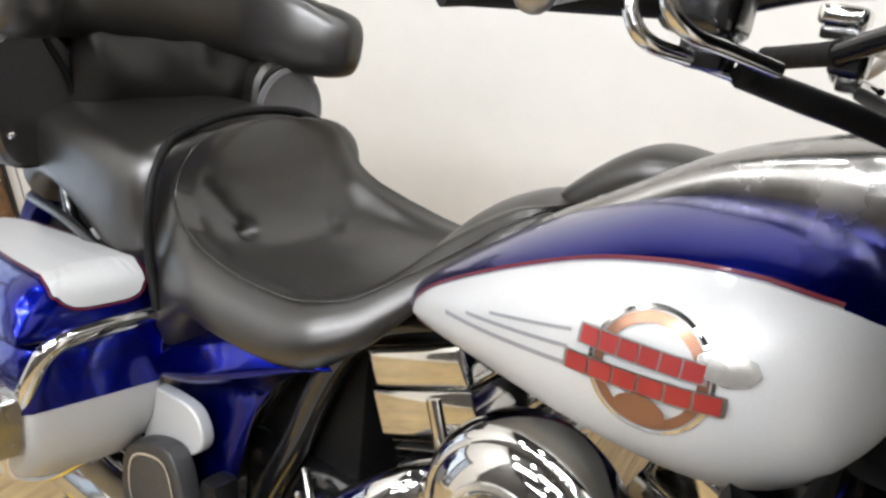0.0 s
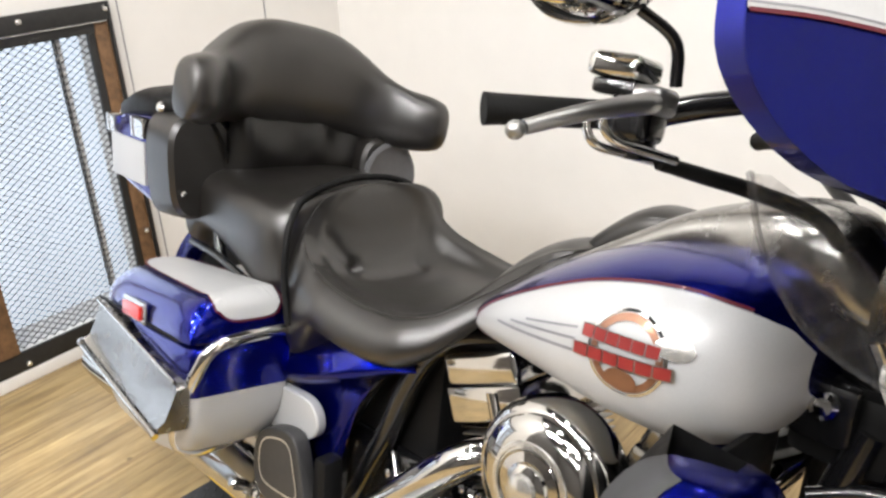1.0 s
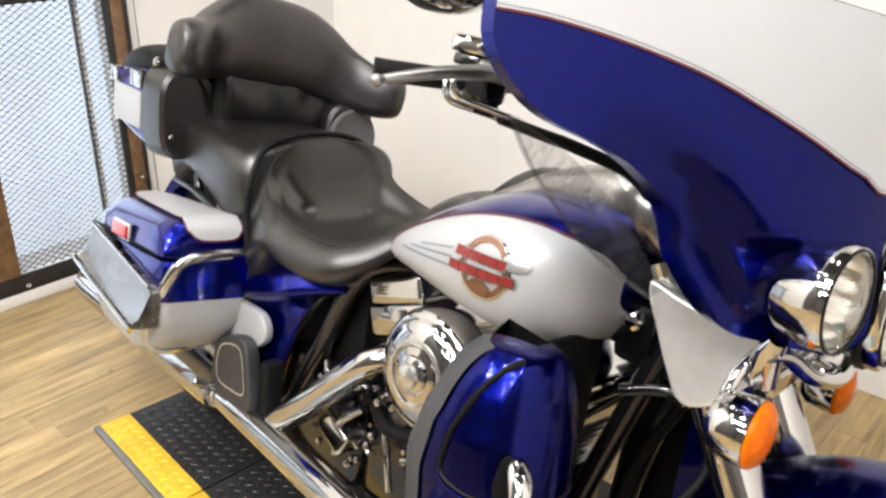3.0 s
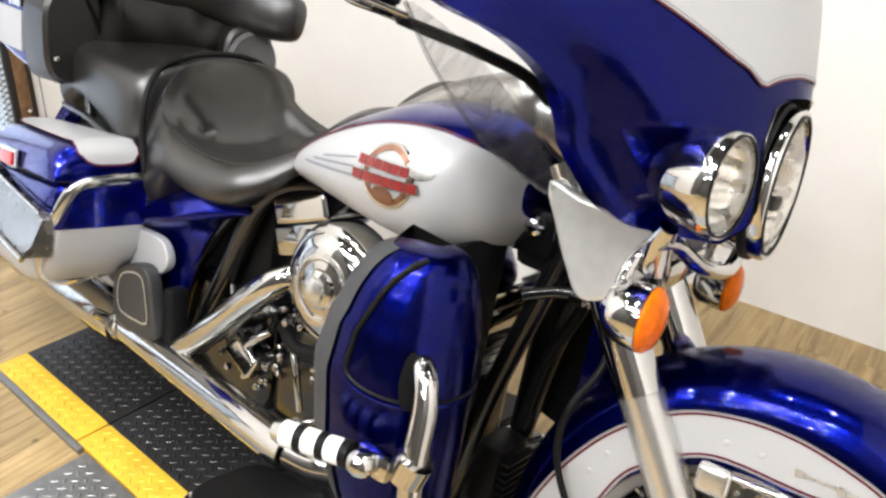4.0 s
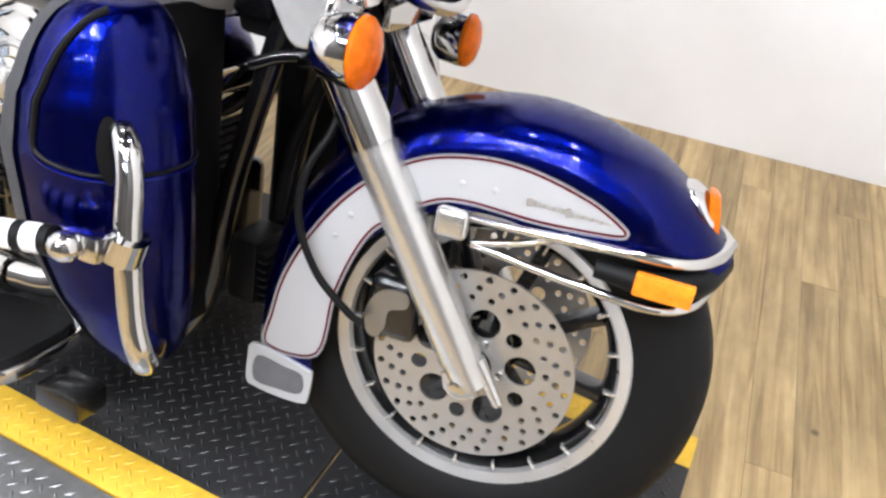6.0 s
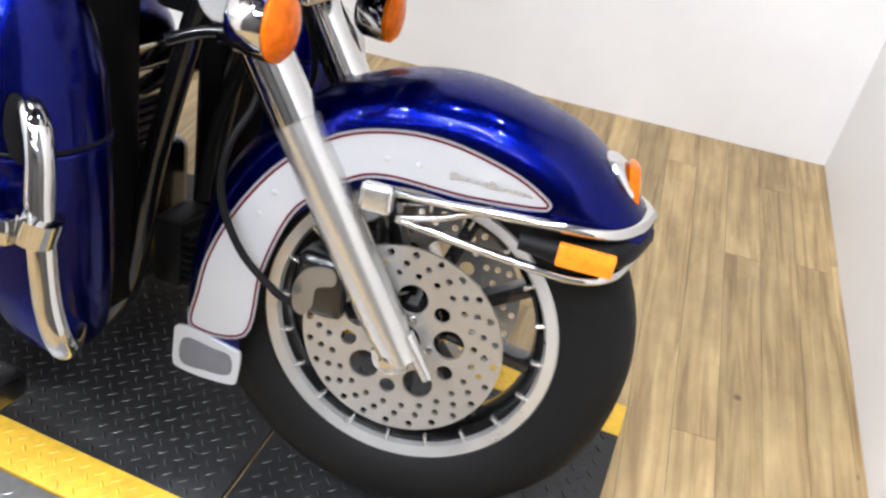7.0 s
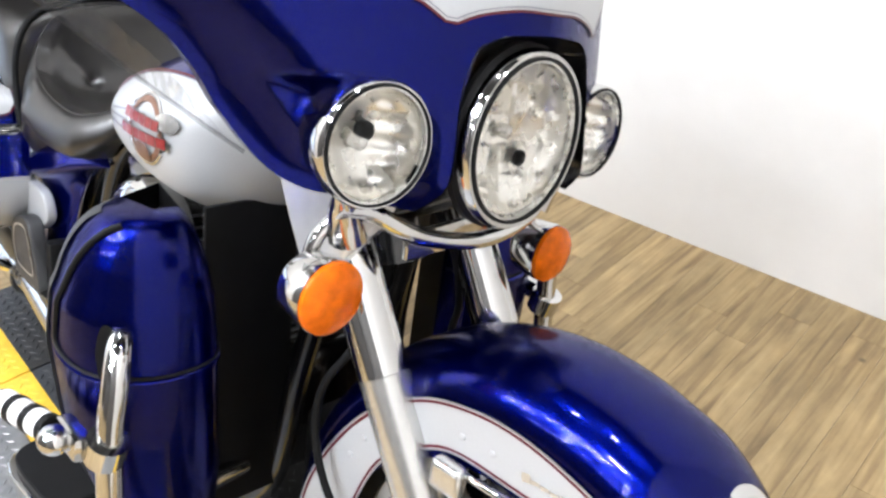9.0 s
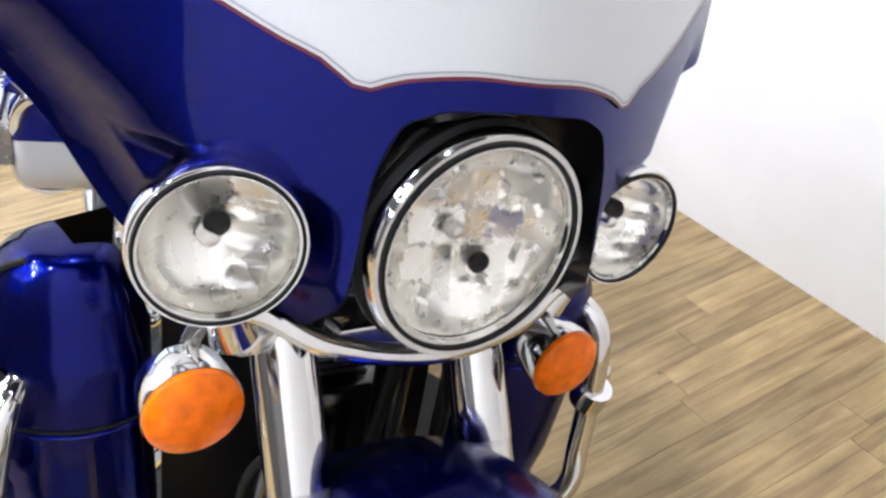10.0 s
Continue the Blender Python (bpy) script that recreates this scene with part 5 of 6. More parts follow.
for s in (-1, 1):
    y = s * 0.112
    leg = fork_part("fork_leg", tube([leg_at(-0.012, y), leg_at(0.02, y), leg_at(0.03, y), leg_at(0.280, y), leg_at(0.288, y)], [0.026, 0.028, 0.031, 0.031, 0.0315], 28, smooth=False), STEEL, "satin alloy fork slider")
    part("fork_cover", tube([leg_at(0.2885, y), leg_at(0.56, y)], [0.0325, 0.0325], 28, smooth=False), CHROME, leg, "chrome fork cover")
    part("axle_nut", lathe([(0.017, 0), (0.017, 0.010), (0.012, 0.012), (0.012, 0.02), (0.006, 0.021)], (-0.004, s * 0.118, -0.012), (0, s, 0), 6), CHROME, leg, "chrome axle nut")
    part("axle_boss", lathe([(0.026, -0.01), (0.026, 0.012), (0.022, 0.014)], (-0.004, s * 0.106, -0.012), (0, s, 0), 24), STEEL, leg)
    part("leg_foot", tube([leg_at(0.03, y) + Vector((0.026, 0, 0)), leg_at(-0.03, y) + Vector((0.030, 0, 0))], [0.012, 0.008], 12, smooth=False), STEEL, leg)
    cal = fork_part("brake_caliper", box((-0.160, s * 0.07 - 0.035, 0.010), (-0.085, s * 0.07 + 0.035, 0.105), 0.016, 3), BLACKPAINT, "black brake caliper")
    part("caliper_plate", plate(closed_line([(-0.155, 0.02), (-0.158, 0.055), (-0.14, 0.085), (-0.105, 0.092), (-0.10, 0.07), (-0.125, 0.058), (-0.128, 0.03), (-0.14, 0.012)], 5), [], 0.004, Matrix.Translation((0, s * 0.1065, 0)) @ SIDE), DULL, cal, "bright caliper cap")

# ---- front fender ----
def fender_rc(a):
    d = math.degrees(a)
    return float(np.interp(d, [36, 45, 55, 70, 90, 110, 140, 170, 200], [0.402, 0.394, 0.383, 0.373, 0.370, 0.364, 0.350, 0.342, 0.350]))


def fender_ri(a):
    d = math.degrees(a)
    if d < 85:
        return min(0.232 / math.sin(a), fender_rc(a) - 0.012)
    return float(np.interp(d, [85, 105, 125, 140, 165, 190, 200], [0.233, 0.236, 0.231, 0.228, 0.216, 0.236, 0.243]))


def fender_pt(a, s, off=0.0):
    """s from -1 (right lower edge) over 0 (crown) to 1."""
    rc, ri = fender_rc(a) + off, fender_ri(a)
    w = (0.104 if math.degrees(a) > 55 else 0.104 * (0.80 + 0.20 * (math.degrees(a) - 36) / 19)) + off
    bend = 0.062
    t = abs(s)
    if t < 0.6:
        q = t / 0.6 * math.pi / 2
        r, y = rc - bend * (1 - math.cos(q) ** 0.9 if q < math.pi / 2 - 1e-6 else 1), w * math.sin(q) ** 0.85
    else:
        r, y = (rc - bend) + (min(ri, rc - bend) - (rc - bend)) * (t - 0.6) / 0.4, w
    return Vector((r * math.cos(a), math.copysign(y, s) if s else 0.0, r * math.sin(a)))


FA = [radians(d) for d in np.linspace(36, 200, 84)]
FS = list(np.linspace(-1, -0.6, 6)) + list(np.linspace(-0.54, 0.54, 19)) + list(np.linspace(0.6, 1, 6))
fbm = loft([[fender_pt(a, s) for s in FS] for a in FA], closed=False)
bmesh.ops.solidify(fbm, geom=fbm.faces[:], thickness=0.003)
fender = fork_part("front_fender", fbm, BLUE, "deep blue front fender with silver side panel", sharp=50)
FPAN = closed_line([(-0.306, -0.06), (-0.303, 0.0), (-0.288, 0.07), (-0.25, 0.152), (-0.197, 0.225), (-0.125, 0.282), (-0.05, 0.306), (0.024, 0.308), (0.104, 0.290), (0.150, 0.268), (0.158, 0.256), (0.140, 0.248),
                    (0.05, 0.240), (-0.069, 0.238), (-0.135, 0.195), (-0.174, 0.152), (-0.205, 0.06), (-0.222, -0.05)], 6)


def fender_side(s, lift_by):
    return lambda x, z: Vector((x, s * (0.105 + lift_by), z))


for s in (-1, 1):
    bm = bmesh.new()
    f = bm.faces.new([bm.verts.new(fender_side(s, 0.0012)(*p)) for p in FPAN])
    bmesh.ops.triangulate(bm, faces=[f])
    part("fender_panel", bm, SILVER, fender, "silver side panel")
    part("pinstripe", ribbon(FPAN, fender_side(s, 0.0020), 0.0035, shift=-0.004), RED, fender, "dark red pinstripe")
    part("pinstripe", ribbon(FPAN, fender_side(s, 0.0018), 0.002, shift=0), GREYLINE, fender)
    tr = tube([(-0.078, s * 0.110, 0.224), (0.03, s * 0.112, 0.229), (0.16, s * 0.110, 0.236), (0.25, s * 0.098, 0.236), (0.300, s * 0.06, 0.240), (0.318, 0, 0.243)], [0.003, 0.006, 0.0075, 0.008, 0.009, 0.010], 12)
    part("fender_trim", tr, CHROME, fender, "chrome fender trim")
    fork_part("fender_bumper", tube([(-0.03, s * 0.108, 0.190), (0.10, s * 0.115, 0.180), (0.22, s * 0.108, 0.172), (0.285, s * 0.08, 0.18), (0.315, 0, 0.186)], [0.005, 0.006, 0.007, 0.008, 0.008], 12), CHROME, "chrome lower fender rail")
    fork_part("fender_strut", tube([(-0.03, s * 0.108, 0.192), (0.03, s * 0.112, 0.210), (0.09, s * 0.111, 0.237)], 0.005, 10), CHROME, "chrome fender strut")
    fork_part("bumper_pad", tube([(0.13, s * 0.112, 0.207), (0.22, s * 0.105, 0.203), (0.285, s * 0.075, 0.21), (0.312, 0, 0.215)], [0.012, 0.018, 0.020, 0.020], 12), BLACKMATT, "black bumper strip")
    rf = box((0.180, s * 0.122 - 0.006, 0.192), (0.252, s * 0.122 + 0.006, 0.222), 0.003)
    fork_part("fender_reflector", rf, ORANGE, "orange side reflector")
    fork_part("fender_mount", box((-0.080, s * 0.118 - 0.011, 0.196), (-0.036, s * 0.118 + 0.011, 0.236), 0.009, 3), STEEL, "alloy fender mount")
FLAP = closed_line([(-0.327, -0.064), (-0.29, -0.066), (-0.236, -0.078), (-0.226, -0.085), (-0.228, -0.126), (-0.236, -0.138), (-0.28, -0.140), (-0.316, -0.136), (-0.330, -0.128), (-0.331, -0.09)], 4)
fork_part("mud_flap", merge(*[plate(FLAP, [], 0.004, Matrix.Translation((0, s * 0.107, 0)) @ SIDE, 0.001) for s in (-1, 1)],
                            loft([[fender_pt(radians(d), s, 0.003) for s in np.linspace(-0.62, 0.62, 17)] for d in np.linspace(190, 203, 5)], closed=False)), SILVER, "silver fender end trim")
tip = fork_part("tip_lamp", body_loft(smooth_rows([(0.215, 0, 0.300, 0.016, 0.010, 0.02), (0.235, 0, 0.292, 0.034, 0.022, 0.03), (0.258, 0, 0.276, 0.040, 0.030, 0.034), (0.282, 0, 0.264, 0.040, 0.022, 0.030)], 4), 3.0, 28), CHROME, "chrome fender tip lamp with amber lens")
part("tip_lens", loft([[Vector((x + q * (0.012 - 0.3 * (z - 0.275)), y, z)) for y, z in ring_xs(0, 0.276, 0.037 * k, 0.034 * k, 0.028 * k, 3.0, 28)] for x, q, k in ((0.262, 1, 1.0), (0.272, 1, 0.98), (0.280, 1, 0.8))]), AMBER, tip, "amber tip lens")
flap = [o for o in bike.children if o.name == "mud_flap"][0]
for s in (-1, 1):
    part("flap_inset", patch(closed_line([(-0.315, -0.080), (-0.27, -0.084), (-0.240, -0.090), (-0.240, -0.122), (-0.28, -0.127), (-0.318, -0.123)], 4), lambda x, z, s=s: Vector((x, s * 0.1105, z)), 3), GREYRUBBER, flap, "dull grey inset")
    for x, z in ((-0.200, 0.181), (-0.219, 0.145), (-0.057, 0.266), (-0.014, 0.268)):
        part("rivet", lathe([(0.0045, 0), (0.004, 0.002), (0.001, 0.003)], (x, s * 0.1060, z), (0, s, 0), 10), SILVER, fender)
    for k in range(9):
        u = 0.027 + 0.0122 * k
        part("script_bar", ribbon([(u, 0.2655 - 0.0002 * k), (u + 0.0105, 0.2670 - 0.0002 * k)], lambda x, z, s=s: Vector((x, s * 0.1075, z)), 0.011 if k in (0, 4) else 0.0045, closed=False), ALLOY, fender, "small chrome script bar")

def blunted(ob):
    """Draws the nose of a fender part back, more towards its tip."""
    for v in ob.data.vertices:
        v.co.x -= 0.032 * max(0.0, min(1.0, (v.co.x - 0.165) / 0.14))


for ob in [o for o in bike.children if o.name.split(".")[0] in ("front_fender", "fender_bumper", "bumper_pad", "tip_lamp")]:
    blunted(ob)
    for piece in ob.children:
        blunted(piece)


# ---- lamps ----
def fluted(c, r, bars):
    """A bowl open to the front: level flutes beside the bulb, or a field of tilted facets."""
    rng, tilt = random.Random(11), {}
    rows = []
    for i in range(23):
        q = 0.99 - 0.98 * i / 22
        h = -0.005 - 0.040 * math.sqrt(max(0.0, 1 - q * q))
        row = []
        for j in range(72):
            a = 2 * math.pi * j / 72
            y, z = r * q * math.cos(a), r * q * math.sin(a)
            if bars:
                dip = 0.0022 * math.sin(z / r * 17.0) * min(1.0, max(0.0, 6.0 * y / r - 0.8)) * min(1.0, 6.0 * (1 - q))
            else:
                cy, cz = math.floor(y / r * 3.2), math.floor(z / r * 2.6 + 0.3)
                ty, tz = tilt.setdefault((cy, cz), (rng.uniform(-0.30, 0.30), rng.uniform(-0.30, 0.30)))
                dip = (ty * (y - (cy + 0.5) * r / 3.2) + tz * (z - (cz + 0.2) * r / 2.6)) * min(1.0, 8.0 * (1 - q))
            row.append(c + Vector((h + dip, y, z)))
        rows.append(row)
    return loft(rows, (False, True))


def lamp(name, c, r_ring, r_glass, depth, label, dot=(0.0, 0.008)):
    ax = Vector((1, 0, 0.03))
    shell = head_part(name, lathe([(r_ring * 0.35, -depth), (r_ring * 0.62, -depth * 0.86), (r_ring * 0.86, -depth * 0.55), (r_ring * 0.97, -0.02), (r_ring, -0.012), (r_ring, -0.002),
                      (r_ring * 0.97, 0.003), (r_glass * 1.02, 0.002), (r_glass, -0.004)], c, ax, 48, (True, False)), CHROME, label)
    part("reflector", fluted(c, r_glass, r_glass < 0.07), REFLECTOR, shell, "bright faceted reflector", sharp=25)
    part("bulb", lathe([(0.0095, -0.030), (0.0095, -0.024), (0.006, -0.021), (0.001, -0.020)], c + Vector((-0.006, *dot)), ax, 18), BLACKMATT, shell, "dark bulb shield")
    part("bulb_cap", lathe([(0.008, -0.034), (0.008, -0.024), (0.005, -0.019), (0.001, -0.018)], c + Vector((-0.006, -dot[0] * 0.6 - 0.004, -dot[1] * 0.3)), ax, 18), STEEL, shell)
    part("gasket_ring", lathe([(r_glass * 1.10, 0.0015), (r_glass * 1.10, 0.0045), (r_glass * 1.055, 0.0045), (r_glass * 1.055, 0.0015)], c, ax, 48, (False, False)), BLACKMATT, shell)
    part("lens", lathe([(r_glass * 0.995, -0.003), (r_glass * 0.9, 0.003), (r_glass * 0.6, 0.008), (r_glass * 0.25, 0.0105), (0.001, 0.011)], c, ax, 40, (False, True)), GLASS, shell, "clear glass lens")
    return shell


LAMP_R, LAMP_L, LAMP_C = Vector((-0.131, -0.225, 0.598)), Vector((-0.152, 0.199, 0.590)), Vector((-0.112, -0.012, 0.598))
lamp_r = lamp("passing_lamp", LAMP_R, 0.064, 0.0545, 0.095, "chrome round passing lamp")
lamp("passing_lamp", LAMP_L, 0.064, 0.0545, 0.095, "chrome round passing lamp")
settle((lamp_r,), LAMP_R, (0, 0, 0), (0, 0, -9))
head = lamp("headlight", LAMP_C, 0.104, 0.087, 0.12, "large round chrome-ringed headlight", (0.018, -0.024))
part("gasket", lathe([(0.100, -0.030), (0.1075, -0.026), (0.1075, -0.018), (0.100, -0.014)], LAMP_C, (1, 0, 0.03), 48, (False, False)), BLACKMATT, head)
for s in (-1, 1):
    c = Vector((-0.182, -0.210, 0.414)) if s < 0 else Vector((-0.186, 0.217, 0.398))
    sig = head_part("turn_signal", lathe([(0.012, -0.055), (0.030, -0.052), (0.040, -0.040), (0.0435, -0.008), (0.0435, 0.0)], c, (1, 0, 0), 36), CHROME, "chrome turn signal with amber lens")
    part("amber_lens", lathe([(0.0430, 0.001), (0.0425, 0.006), (0.034, 0.014), (0.018, 0.019), (0.001, 0.0205)], c, (1, 0, 0), 36), AMBER, sig, "amber lens")
    part("stalk", tube([c + Vector((-0.045, 0, 0)), c + Vector((-0.045, -s * 0.01, 0.05)), Vector((-0.215, s * 0.175, 0.500))], 0.009, 12), CHROME, sig)
    head_part("lamp_bracket", tube([(-0.205, s * 0.175, 0.470), (-0.20, s * 0.19, 0.505), (-0.19, s * 0.205, 0.53)], [0.022, 0.018, 0.012], 14), CHROME, "chrome lamp bracket")
head_part("lamp_bar", tube([(-0.195, -0.205, 0.510), (-0.185, -0.16, 0.503), (-0.165, -0.10, 0.476), (-0.155, 0, 0.462), (-0.165, 0.10, 0.476), (-0.185, 0.16, 0.503), (-0.195, 0.205, 0.510)], 0.011, 14), CHROME, "curved chrome lamp bar")

# ---- fairing ----
CHIN = np.array([(0.17, 0.515), (0.210, 0.518), (0.240, 0.530), (0.262, 0.550), (0.287, 0.584), (0.314, 0.625), (0.352, 0.665), (0.403, 0.694), (0.449, 0.708)])


def chin_gap(y, z):
    """Distance from the lower edge, and how far along it (0 to 1)."""
    p = np.array((abs(y), z))
    u, v = CHIN[:-1], CHIN[1:]
    d = v - u
    k = np.clip(((p - u) * d).sum(1) / (d * d).sum(1), 0, 1)
    r = np.linalg.norm(p - (u + d * k[:, None]), axis=1)
    i = int(r.argmin())
    return float(r[i]), (i + float(k[i])) / len(d)


def fair_x(y, z):
    """The fairing's front skin: bowed, with a lower edge that curls back."""
    r, k = chin_gap(y, z)
    curl = 0.085 * math.exp(-(r / 0.047) ** 3.2) * min(1.0, max(0.0, 2.2 * (1 - k))) * min(1.0, max(0.0, (abs(y) - 0.11) / 0.08))
    ease = lambda u: (lambda c: c * c * (3 - 2 * c))(max(0.0, min(1.0, u)))
    well = 0.048 * ease((0.640 + 0.22 * (abs(y) - 0.25) - z) / 0.034 + 0.5) * ease((abs(y) - 0.130) / 0.040) * ease((0.385 - abs(y)) / 0.05)
    return -0.09 - 0.8 * (y * y + 0.0025) ** 0.75 - 0.2 * (z - 0.62) - 1.2 * max(0.0, z - 0.80) ** 2 - max(curl, well)


ARCH = [(-0.142, 0.518), (-0.128, 0.55), (-0.123, 0.585), (-0.118, 0.645), (-0.110, 0.673), (-0.100, 0.694), (-0.085, 0.703), (-0.060, 0.711), (0.0, 0.715)]
RIM = [(-0.170, 0.515), (-0.210, 0.518), (-0.240, 0.530), (-0.262, 0.550), (-0.287, 0.584), (-0.314, 0.625), (-0.352, 0.665), (-0.403, 0.694), (-0.449, 0.708), (-0.486, 0.719), (-0.510, 0.737), (-0.527, 0.760),
       (-0.536, 0.785), (-0.536, 0.812), (-0.530, 0.838), (-0.518, 0.856), (-0.500, 0.872), (-0.475, 0.884), (-0.440, 0.892), (-0.30, 0.905), (-0.15, 0.912), (0.0, 0.914)]


def resampled(pts, n):
    p = np.array([(v.x, v.y) for v in spline([(*q, 0) for q in pts], 8)])
    d = np.concatenate([[0], np.cumsum(np.linalg.norm(np.diff(p, axis=0), axis=1))])
    t = np.linspace(0, d[-1], n)
    return [(float(np.interp(v, d, p[:, 0])), float(np.interp(v, d, p[:, 1]))) for v in t]


def both_sides(half):
    return half + [(-y - 0.04 * max(0.0, (abs(y) - 0.25) / 0.31), z) for y, z in half[-2::-1]]


def fair_skin(lift_by):
    return lambda y, z: Vector((fair_x(y, z) + lift_by, y, z))


ARCH_L, RIM_L = both_sides(resampled(ARCH, 90)), both_sides(resampled(RIM, 90))
fbm = loft([[fair_skin(0)(a[0] + (b[0] - a[0]) * k, a[1] + (b[1] - a[1]) * k) for a, b in zip(ARCH_L, RIM_L)] for k in np.linspace(0, 1, 60)], closed=False)
bmesh.ops.solidify(fbm, geom=fbm.faces[:], thickness=0.005)
fairing = head_part("fairing", fbm, BLUE, "blue batwing fairing with silver upper panel", sharp=60)
part("lamp_recess", loft([[Vector((fair_x(y, z) + dx, y * k, 0.60 + (z - 0.60) * k)) for y, z in ARCH_L] for dx, k in ((0.003, 1.0), (-0.02, 0.97), (-0.10, 0.90), (-0.14, 0.6))], closed=False), BLACKPAINT, fairing, "dark recess round the headlight")
part("recess_back", box((-0.27, -0.11, 0.50), (-0.25, 0.11, 0.68), 0.02), BLACKPAINT, fairing)
STRIPE = [(-0.536, 0.813), (-0.494, 0.815), (-0.431, 0.810), (-0.357, 0.797), (-0.296, 0.778), (-0.235, 0.757), (-0.186, 0.738), (-0.162, 0.731), (-0.145, 0.721), (-0.130, 0.715), (-0.102, 0.727), (-0.053, 0.737), (0.0, 0.738)]
TOPL = [(-0.536, 0.818), (-0.530, 0.837), (-0.518, 0.855), (-0.500, 0.871), (-0.475, 0.883), (-0.440, 0.891), (-0.30, 0.904), (-0.15, 0.911), (0.0, 0.913)]
STRIPE_L, TOP_L = both_sides(resampled(STRIPE, 44)), both_sides(resampled(TOPL, 44))
part("fairing_panel", loft([[fair_skin(0.002)(a[0] + (b[0] - a[0]) * k, a[1] + (b[1] - a[1]) * k) for a, b in zip(STRIPE_L, TOP_L)] for k in np.linspace(0, 1, 12)], closed=False), SILVER, fairing, "silver upper fairing panel")
part("pinstripe", ribbon(STRIPE_L, fair_skin(0.003), 0.0028, closed=False, shift=-0.0005), RED, fairing, "dark red pinstripe")
part("pinstripe", ribbon(STRIPE_L, fair_skin(0.0028), 0.0015, closed=False, shift=0.004), GREYLINE, fairing)
part("fairing_edge", loft([[fair_skin(0.001)(y, z) for y, z in RIM_L], [Vector((fair_x(y, z) - 0.020, y * 0.988, 0.70 + (z - 0.70) * 0.99)) for y, z in RIM_L]], closed=False), BLUE, fairing)
inner = loft([[Vector((fair_x(y, z) - 0.020, y * 0.988, 0.70 + (z - 0.70) * 0.99)) for y, z in RIM_L], [Vector((fair_x(y, z) - 0.026, y * 0.955, 0.78 + (z - 0.78) * 0.95)) for y, z in RIM_L], [Vector((min(-0.36, fair_x(y, z) * 0.6 - 0.2), y * 0.60, 0.80 + (z - 0.80) * 0.40)) for y, z in RIM_L]], closed=False)
part("inner_fairing", inner, BLACKMATT, fairing, "black inner fairing")
part("dash_panel", box((-0.44, -0.24, 0.70), (-0.41, 0.24, 0.88), 0.02), BLACKMATT, fairing)


# windshield, the rounded top of the fairing and the blue base strip
def strip_at(y):
    return Vector((-0.390 - 1.25 * y * y, y, 0.934 - 0.10 * y * y))


def deck(p, k):
    q = strip_at(p.y * 0.63)
    return p.lerp(q, k) + Vector((0, 0, -0.004 * math.sin(math.pi * k) - 0.014 * k))


dk = loft([[deck(fair_skin(0.0)(y, z), k) for y, z in TOP_L] for k in np.linspace(0, 1, 10)], closed=False)
part("fairing_top", dk, SILVER, fairing, "silver rounded fairing top", sharp=70)


def screen(y, k):
    return strip_at(y) + Vector((-0.13 * k, 0, 0.22 * k - 0.5 * y * y * k))


ys = np.linspace(-0.275, 0.275, 25)
wbm = loft([[screen(float(y), float(k)) for y in ys] for k in np.linspace(0.1, 1, 10)], closed=False)
bmesh.ops.solidify(wbm, geom=wbm.faces[:], thickness=0.004)
shield = head_part("windshield", wbm, SMOKE, "smoked clear windshield")
shield.visible_shadow = False
sbm = loft([[screen(float(y), k) + Vector((0.005, 0, 0)) for y in ys] for k in (-0.02, 0.04, 0.10)], closed=False)
bmesh.ops.solidify(sbm, geom=sbm.faces[:], thickness=0.005)
part("base_strip", sbm, BLUE, shield, "blue windshield base strip")
for y in (-0.24, 0.0, 0.24):
    part("screw", lathe([(0.007, 0), (0.007, 0.005), (0.004, 0.007)], screen(y, 0.05) + Vector((0.006, 0, 0)), (1, 0, 0.3), 12), CHROME, shield)

# clear wind deflectors under the fairing
DTOP = [(-0.425, 0.484, 0.716), (-0.405, 0.430, 0.695), (-0.385, 0.380, 0.668), (-0.360, 0.330, 0.630), (-0.335, 0.290, 0.585), (-0.315, 0.262, 0.552)]
DLOW = [(-0.440, 0.478, 0.714), (-0.445, 0.410, 0.664), (-0.440, 0.350, 0.622), (-0.428, 0.295, 0.584), (-0.400, 0.250, 0.552), (-0.352, 0.215, 0.526)]
for s in (-1, 1):
    top_line, low_line_d = ([Vector((x, s * y, z)) for x, y, z in line] for line in (DTOP, DLOW))
    da, db = spline(top_line, 6), spline(low_line_d, 6)
    dbm = loft([[p.lerp(q, k) for p, q in zip(da, db)] for k in (0, 0.5, 1)], closed=False)
    bmesh.ops.solidify(dbm, geom=dbm.faces[:], thickness=0.004)
    defl = head_part("wind_deflector", dbm, CLEAR, "clear plastic wind deflector")
    defl.visible_shadow = False
    part("deflector_rib", tube(low_line_d, 0.003, 8), CLEAR, defl)

# chrome fork shroud plates
for s in (-1, 1):
    fork_part("fork_shroud", plate(closed_line([(-0.352, 0.530), (-0.307, 0.520), (-0.245, 0.519), (-0.182, 0.524), (-0.182, 0.488), (-0.206, 0.462), (-0.240, 0.418), (-0.277, 0.402), (-0.302, 0.432), (-0.330, 0.482)], 4), [], 0.010, Matrix.Translation((0, s * 0.152, 0)) @ SIDE, 0.006), POLISHED, "bright metal fork shroud")
fork_part("fork_bracket", box((-0.335, -0.13, 0.46), (-0.22, 0.13, 0.485), 0.008), BLACKPAINT, "black lower fork bracket")
fork_part("fork_gusset", box((-0.20, -0.09, 0.425), (-0.19, 0.09, 0.46), 0.003), CHROME, "chrome plate under the headlight")

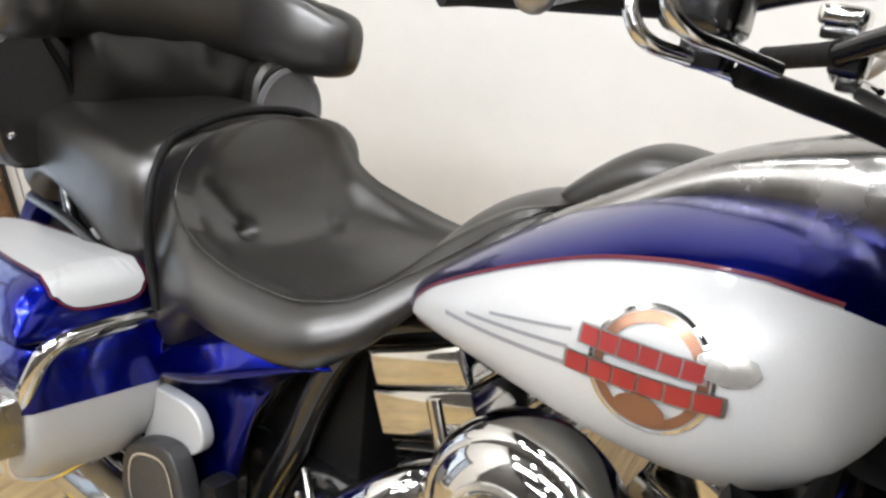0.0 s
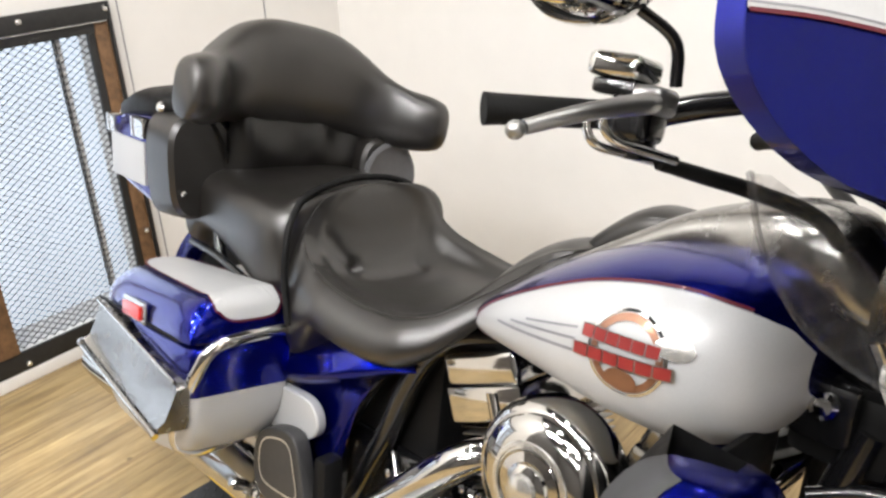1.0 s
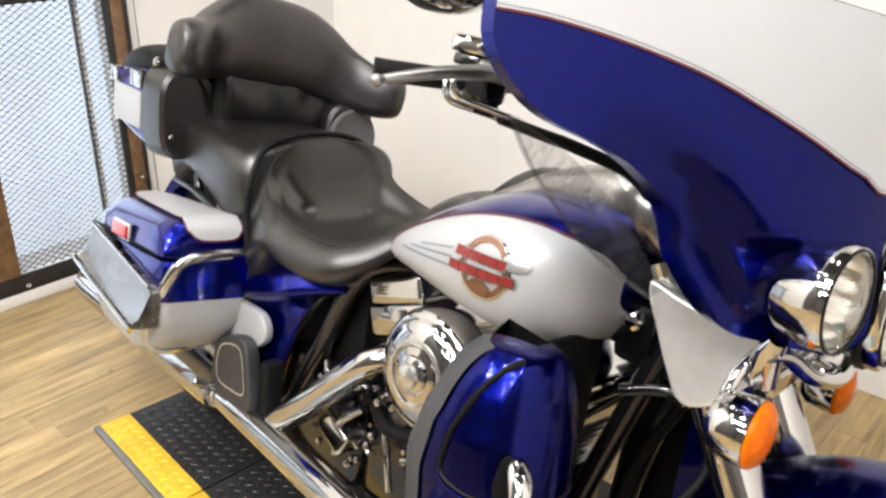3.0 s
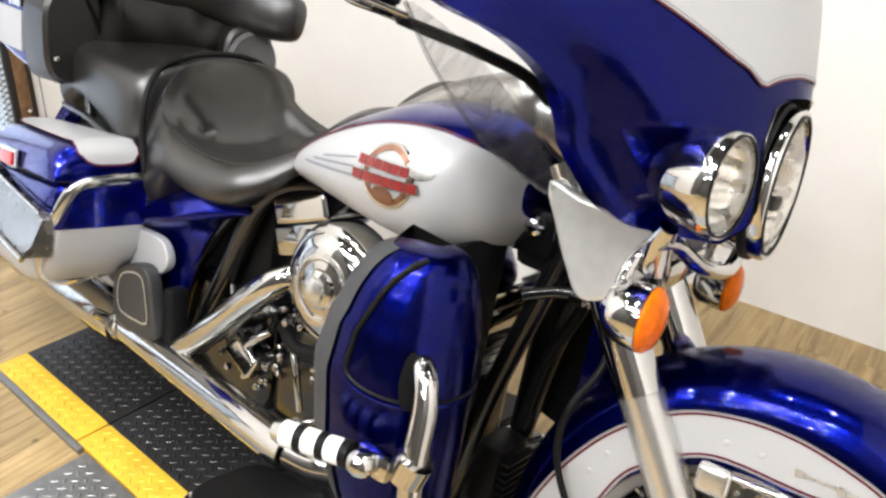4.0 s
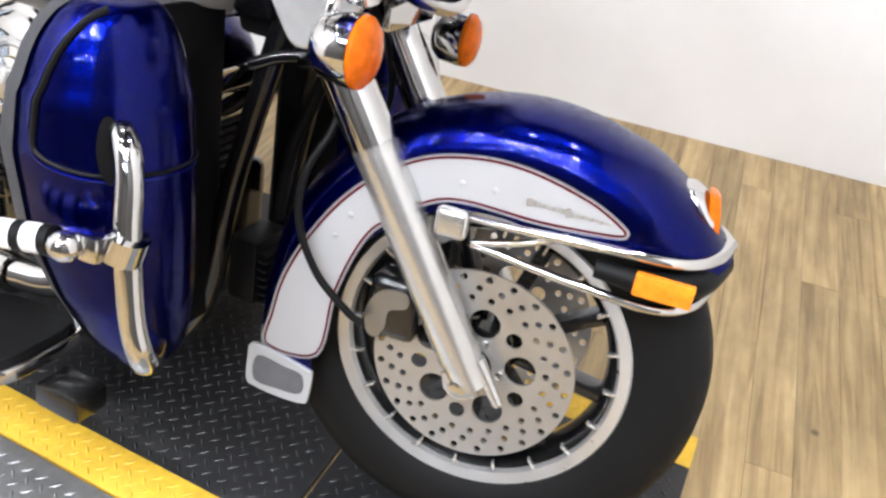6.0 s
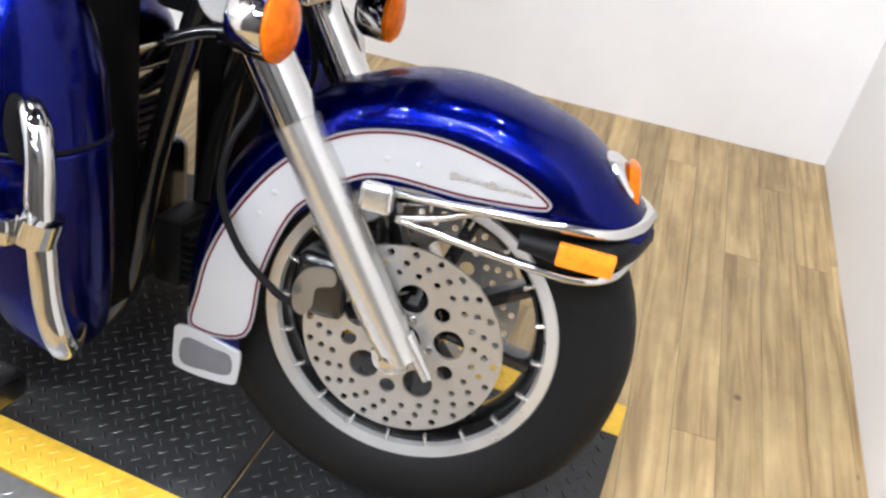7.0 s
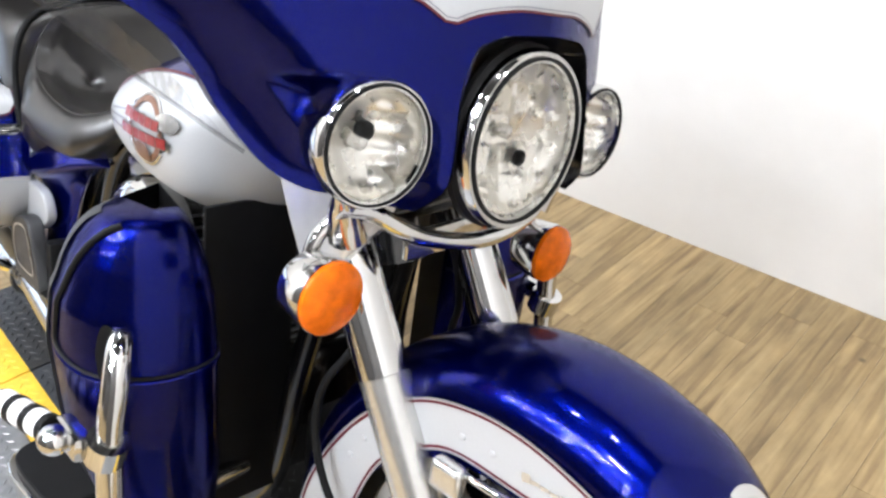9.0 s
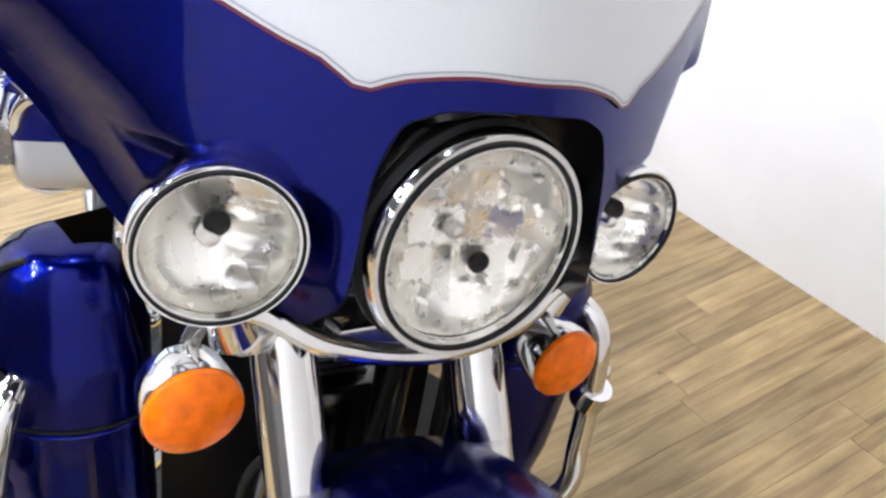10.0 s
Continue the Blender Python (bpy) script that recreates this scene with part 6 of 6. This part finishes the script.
# ---- handlebar and controls ----
for s in (-1, 1):
    def sd(bm):
        return bm if s < 0 else mirrored(bm)
    bar = head_part("handlebar", sd(tube([(-0.40, -0.08, 0.775), (-0.45, -0.16, 0.770), (-0.545, -0.258, 0.735), (-0.60, -0.305, 0.709)], 0.0127, 14)), BLACKPAINT, "black handlebar")
    part("grip", sd(tube([(-0.600, -0.305, 0.709), (-0.625, -0.336, 0.704), (-0.690, -0.418, 0.691), (-0.699, -0.428, 0.689)], [0.0145, 0.0138, 0.0145, 0.0155], 20, smooth=False)), RUBBER, bar, "black rubber grip")
    part("switch_box", sd(box((-0.612, -0.362, 0.684), (-0.572, -0.312, 0.728), 0.010, 3)), BLACKPAINT, bar, "black switch housing")
    part("lower_switch", sd(box((-0.600, -0.352, 0.668), (-0.575, -0.318, 0.688), 0.006)), BLACKPAINT, bar)
    part("master_cylinder", sd(box((-0.636, -0.374, 0.737), (-0.584, -0.318, 0.760), 0.009, 3)), CHROME, bar, "chrome reservoir cover")
    part("cylinder_body", sd(box((-0.630, -0.368, 0.722), (-0.588, -0.322, 0.737), 0.005, 2)), BLACKPAINT, bar)
    lev = part("lever", sd(tube([(-0.575, -0.352, 0.722), (-0.562, -0.352 - 0.050, 0.717), (-0.575, -0.352 - 0.115, 0.702), (-0.597, -0.352 - 0.165, 0.682)], [0.0105, 0.0095, 0.0075, 0.0062], 14)), DULL, bar, "satin alloy hand lever")
    part("lever_ball", sd(sphere((-0.600, -0.352 - 0.172, 0.679), 0.0078)), DULL, lev)
    part("lever_mount", sd(box((-0.604, -0.366, 0.711), (-0.562, -0.322, 0.736), 0.008, 3)), DULL, bar)
    mc, tall = Vector((-0.62, -0.430, 0.820)), 0.62
    mir = head_part("mirror", sd(lathe([(0.020, 0.045), (0.050, 0.036), (0.070, 0.015), (0.076, -0.012), (0.074, -0.024)], mc, (1, -0.1, 0), 36)), CHROME, "round-backed chrome mirror")
    part("mirror_glass", sd(lathe([(0.070, -0.0245), (0.001, -0.0250)], mc, (1, -0.1, 0), 36)), REFLECTOR, mir, "mirror glass")
    for ob in (mir, mir.children[-1]):
        for v in ob.data.vertices:
            v.co.z = mc.z + (v.co.z - mc.z) * tall
    part("mirror_stem", sd(tube([mc + Vector((0.015, 0.055, -0.02)), (-0.575, -0.345, 0.775), (-0.570, -0.335, 0.735)], 0.006, 10)), BLACKPAINT, mir)
    part("throttle_cable", sd(tube([(-0.572, -0.315, 0.670), (-0.545, -0.262, 0.664), (-0.515, -0.20, 0.657), (-0.47, -0.12, 0.640), (-0.44, -0.06, 0.60)], [0.0075, 0.0085, 0.009, 0.009, 0.008], 12)), BLACKMATT, bar, "black cable sleeve")
    for pipe in ([(-0.640, -0.350, 0.738), (-0.637, -0.353, 0.722), (-0.627, -0.347, 0.709), (-0.611, -0.311, 0.704), (-0.592, -0.268, 0.698)],
                 [(-0.617, -0.364, 0.742), (-0.614, -0.366, 0.728), (-0.604, -0.358, 0.716), (-0.590, -0.330, 0.711), (-0.572, -0.292, 0.705)]):
        head_part("cable_pipe", sd(tube(pipe, 0.0046, 12)), CHROME, "bent chrome cable pipe")
    settle((bar,), (-0.624, s * 0.391, 0.693), (-0.022, -s * 0.031, 0.035), (s * 1.9, 1.7, -s * 0.5), (1.06, 1.03, 1.043))
    settle((mir,), mc, (-0.010, -s * 0.030, 0.037))
    fork_part("brake_line", sd(tube([(-0.155, -0.125, 0.035), (-0.18, -0.130, 0.052), (-0.23, -0.132, 0.097), (-0.264, -0.130, 0.165), (-0.262, -0.125, 0.235), (-0.24, -0.10, 0.30), (-0.25, -0.08, 0.38), (-0.28, -0.06, 0.44)], 0.0055, 10)), BLACKMATT, "black brake hose")


# ---- floor planks ----
floor = structure("floor", box((R["x0"] - WT, R["y0"] - WT, -0.1), (R["x1"] + WT, R["y1"] + WT, -0.0165)), GAP,
                  "light oak plank floor, worn and streaked", "floor")
plank_meshes = {}


def plank_mesh(length, width):
    key = (round(length, 3), round(width, 3))
    if key not in plank_meshes:
        bm = box((-width / 2, -length / 2, -0.004), (width / 2, length / 2, 0.0), 0.0004, 1)
        plank_meshes[key] = finish("plank", bm, PLANK)
    return plank_meshes[key]


PW, PL = 0.084, 1.21
rng = random.Random(4)
cols = int((R["x1"] - R["x0"]) / PW) + 1
for i in range(cols):
    xa, xb = R["x0"] + i * PW, min(R["x0"] + (i + 1) * PW, R["x1"])
    if xb - xa < 0.01:
        continue
    y = R["y0"] - rng.uniform(0.1, PL - 0.1)
    while y < R["y1"]:
        ya, yb = max(y, R["y0"]), min(y + PL, R["y1"])
        if yb - ya > 0.02:
            ob = new("plank", plank_mesh(yb - ya - 0.0006, xb - xa - 0.0006))
            ob.parent = floor
            ob.matrix_local = pose((xa + xb) / 2, (ya + yb) / 2, -0.0125)
        y += PL
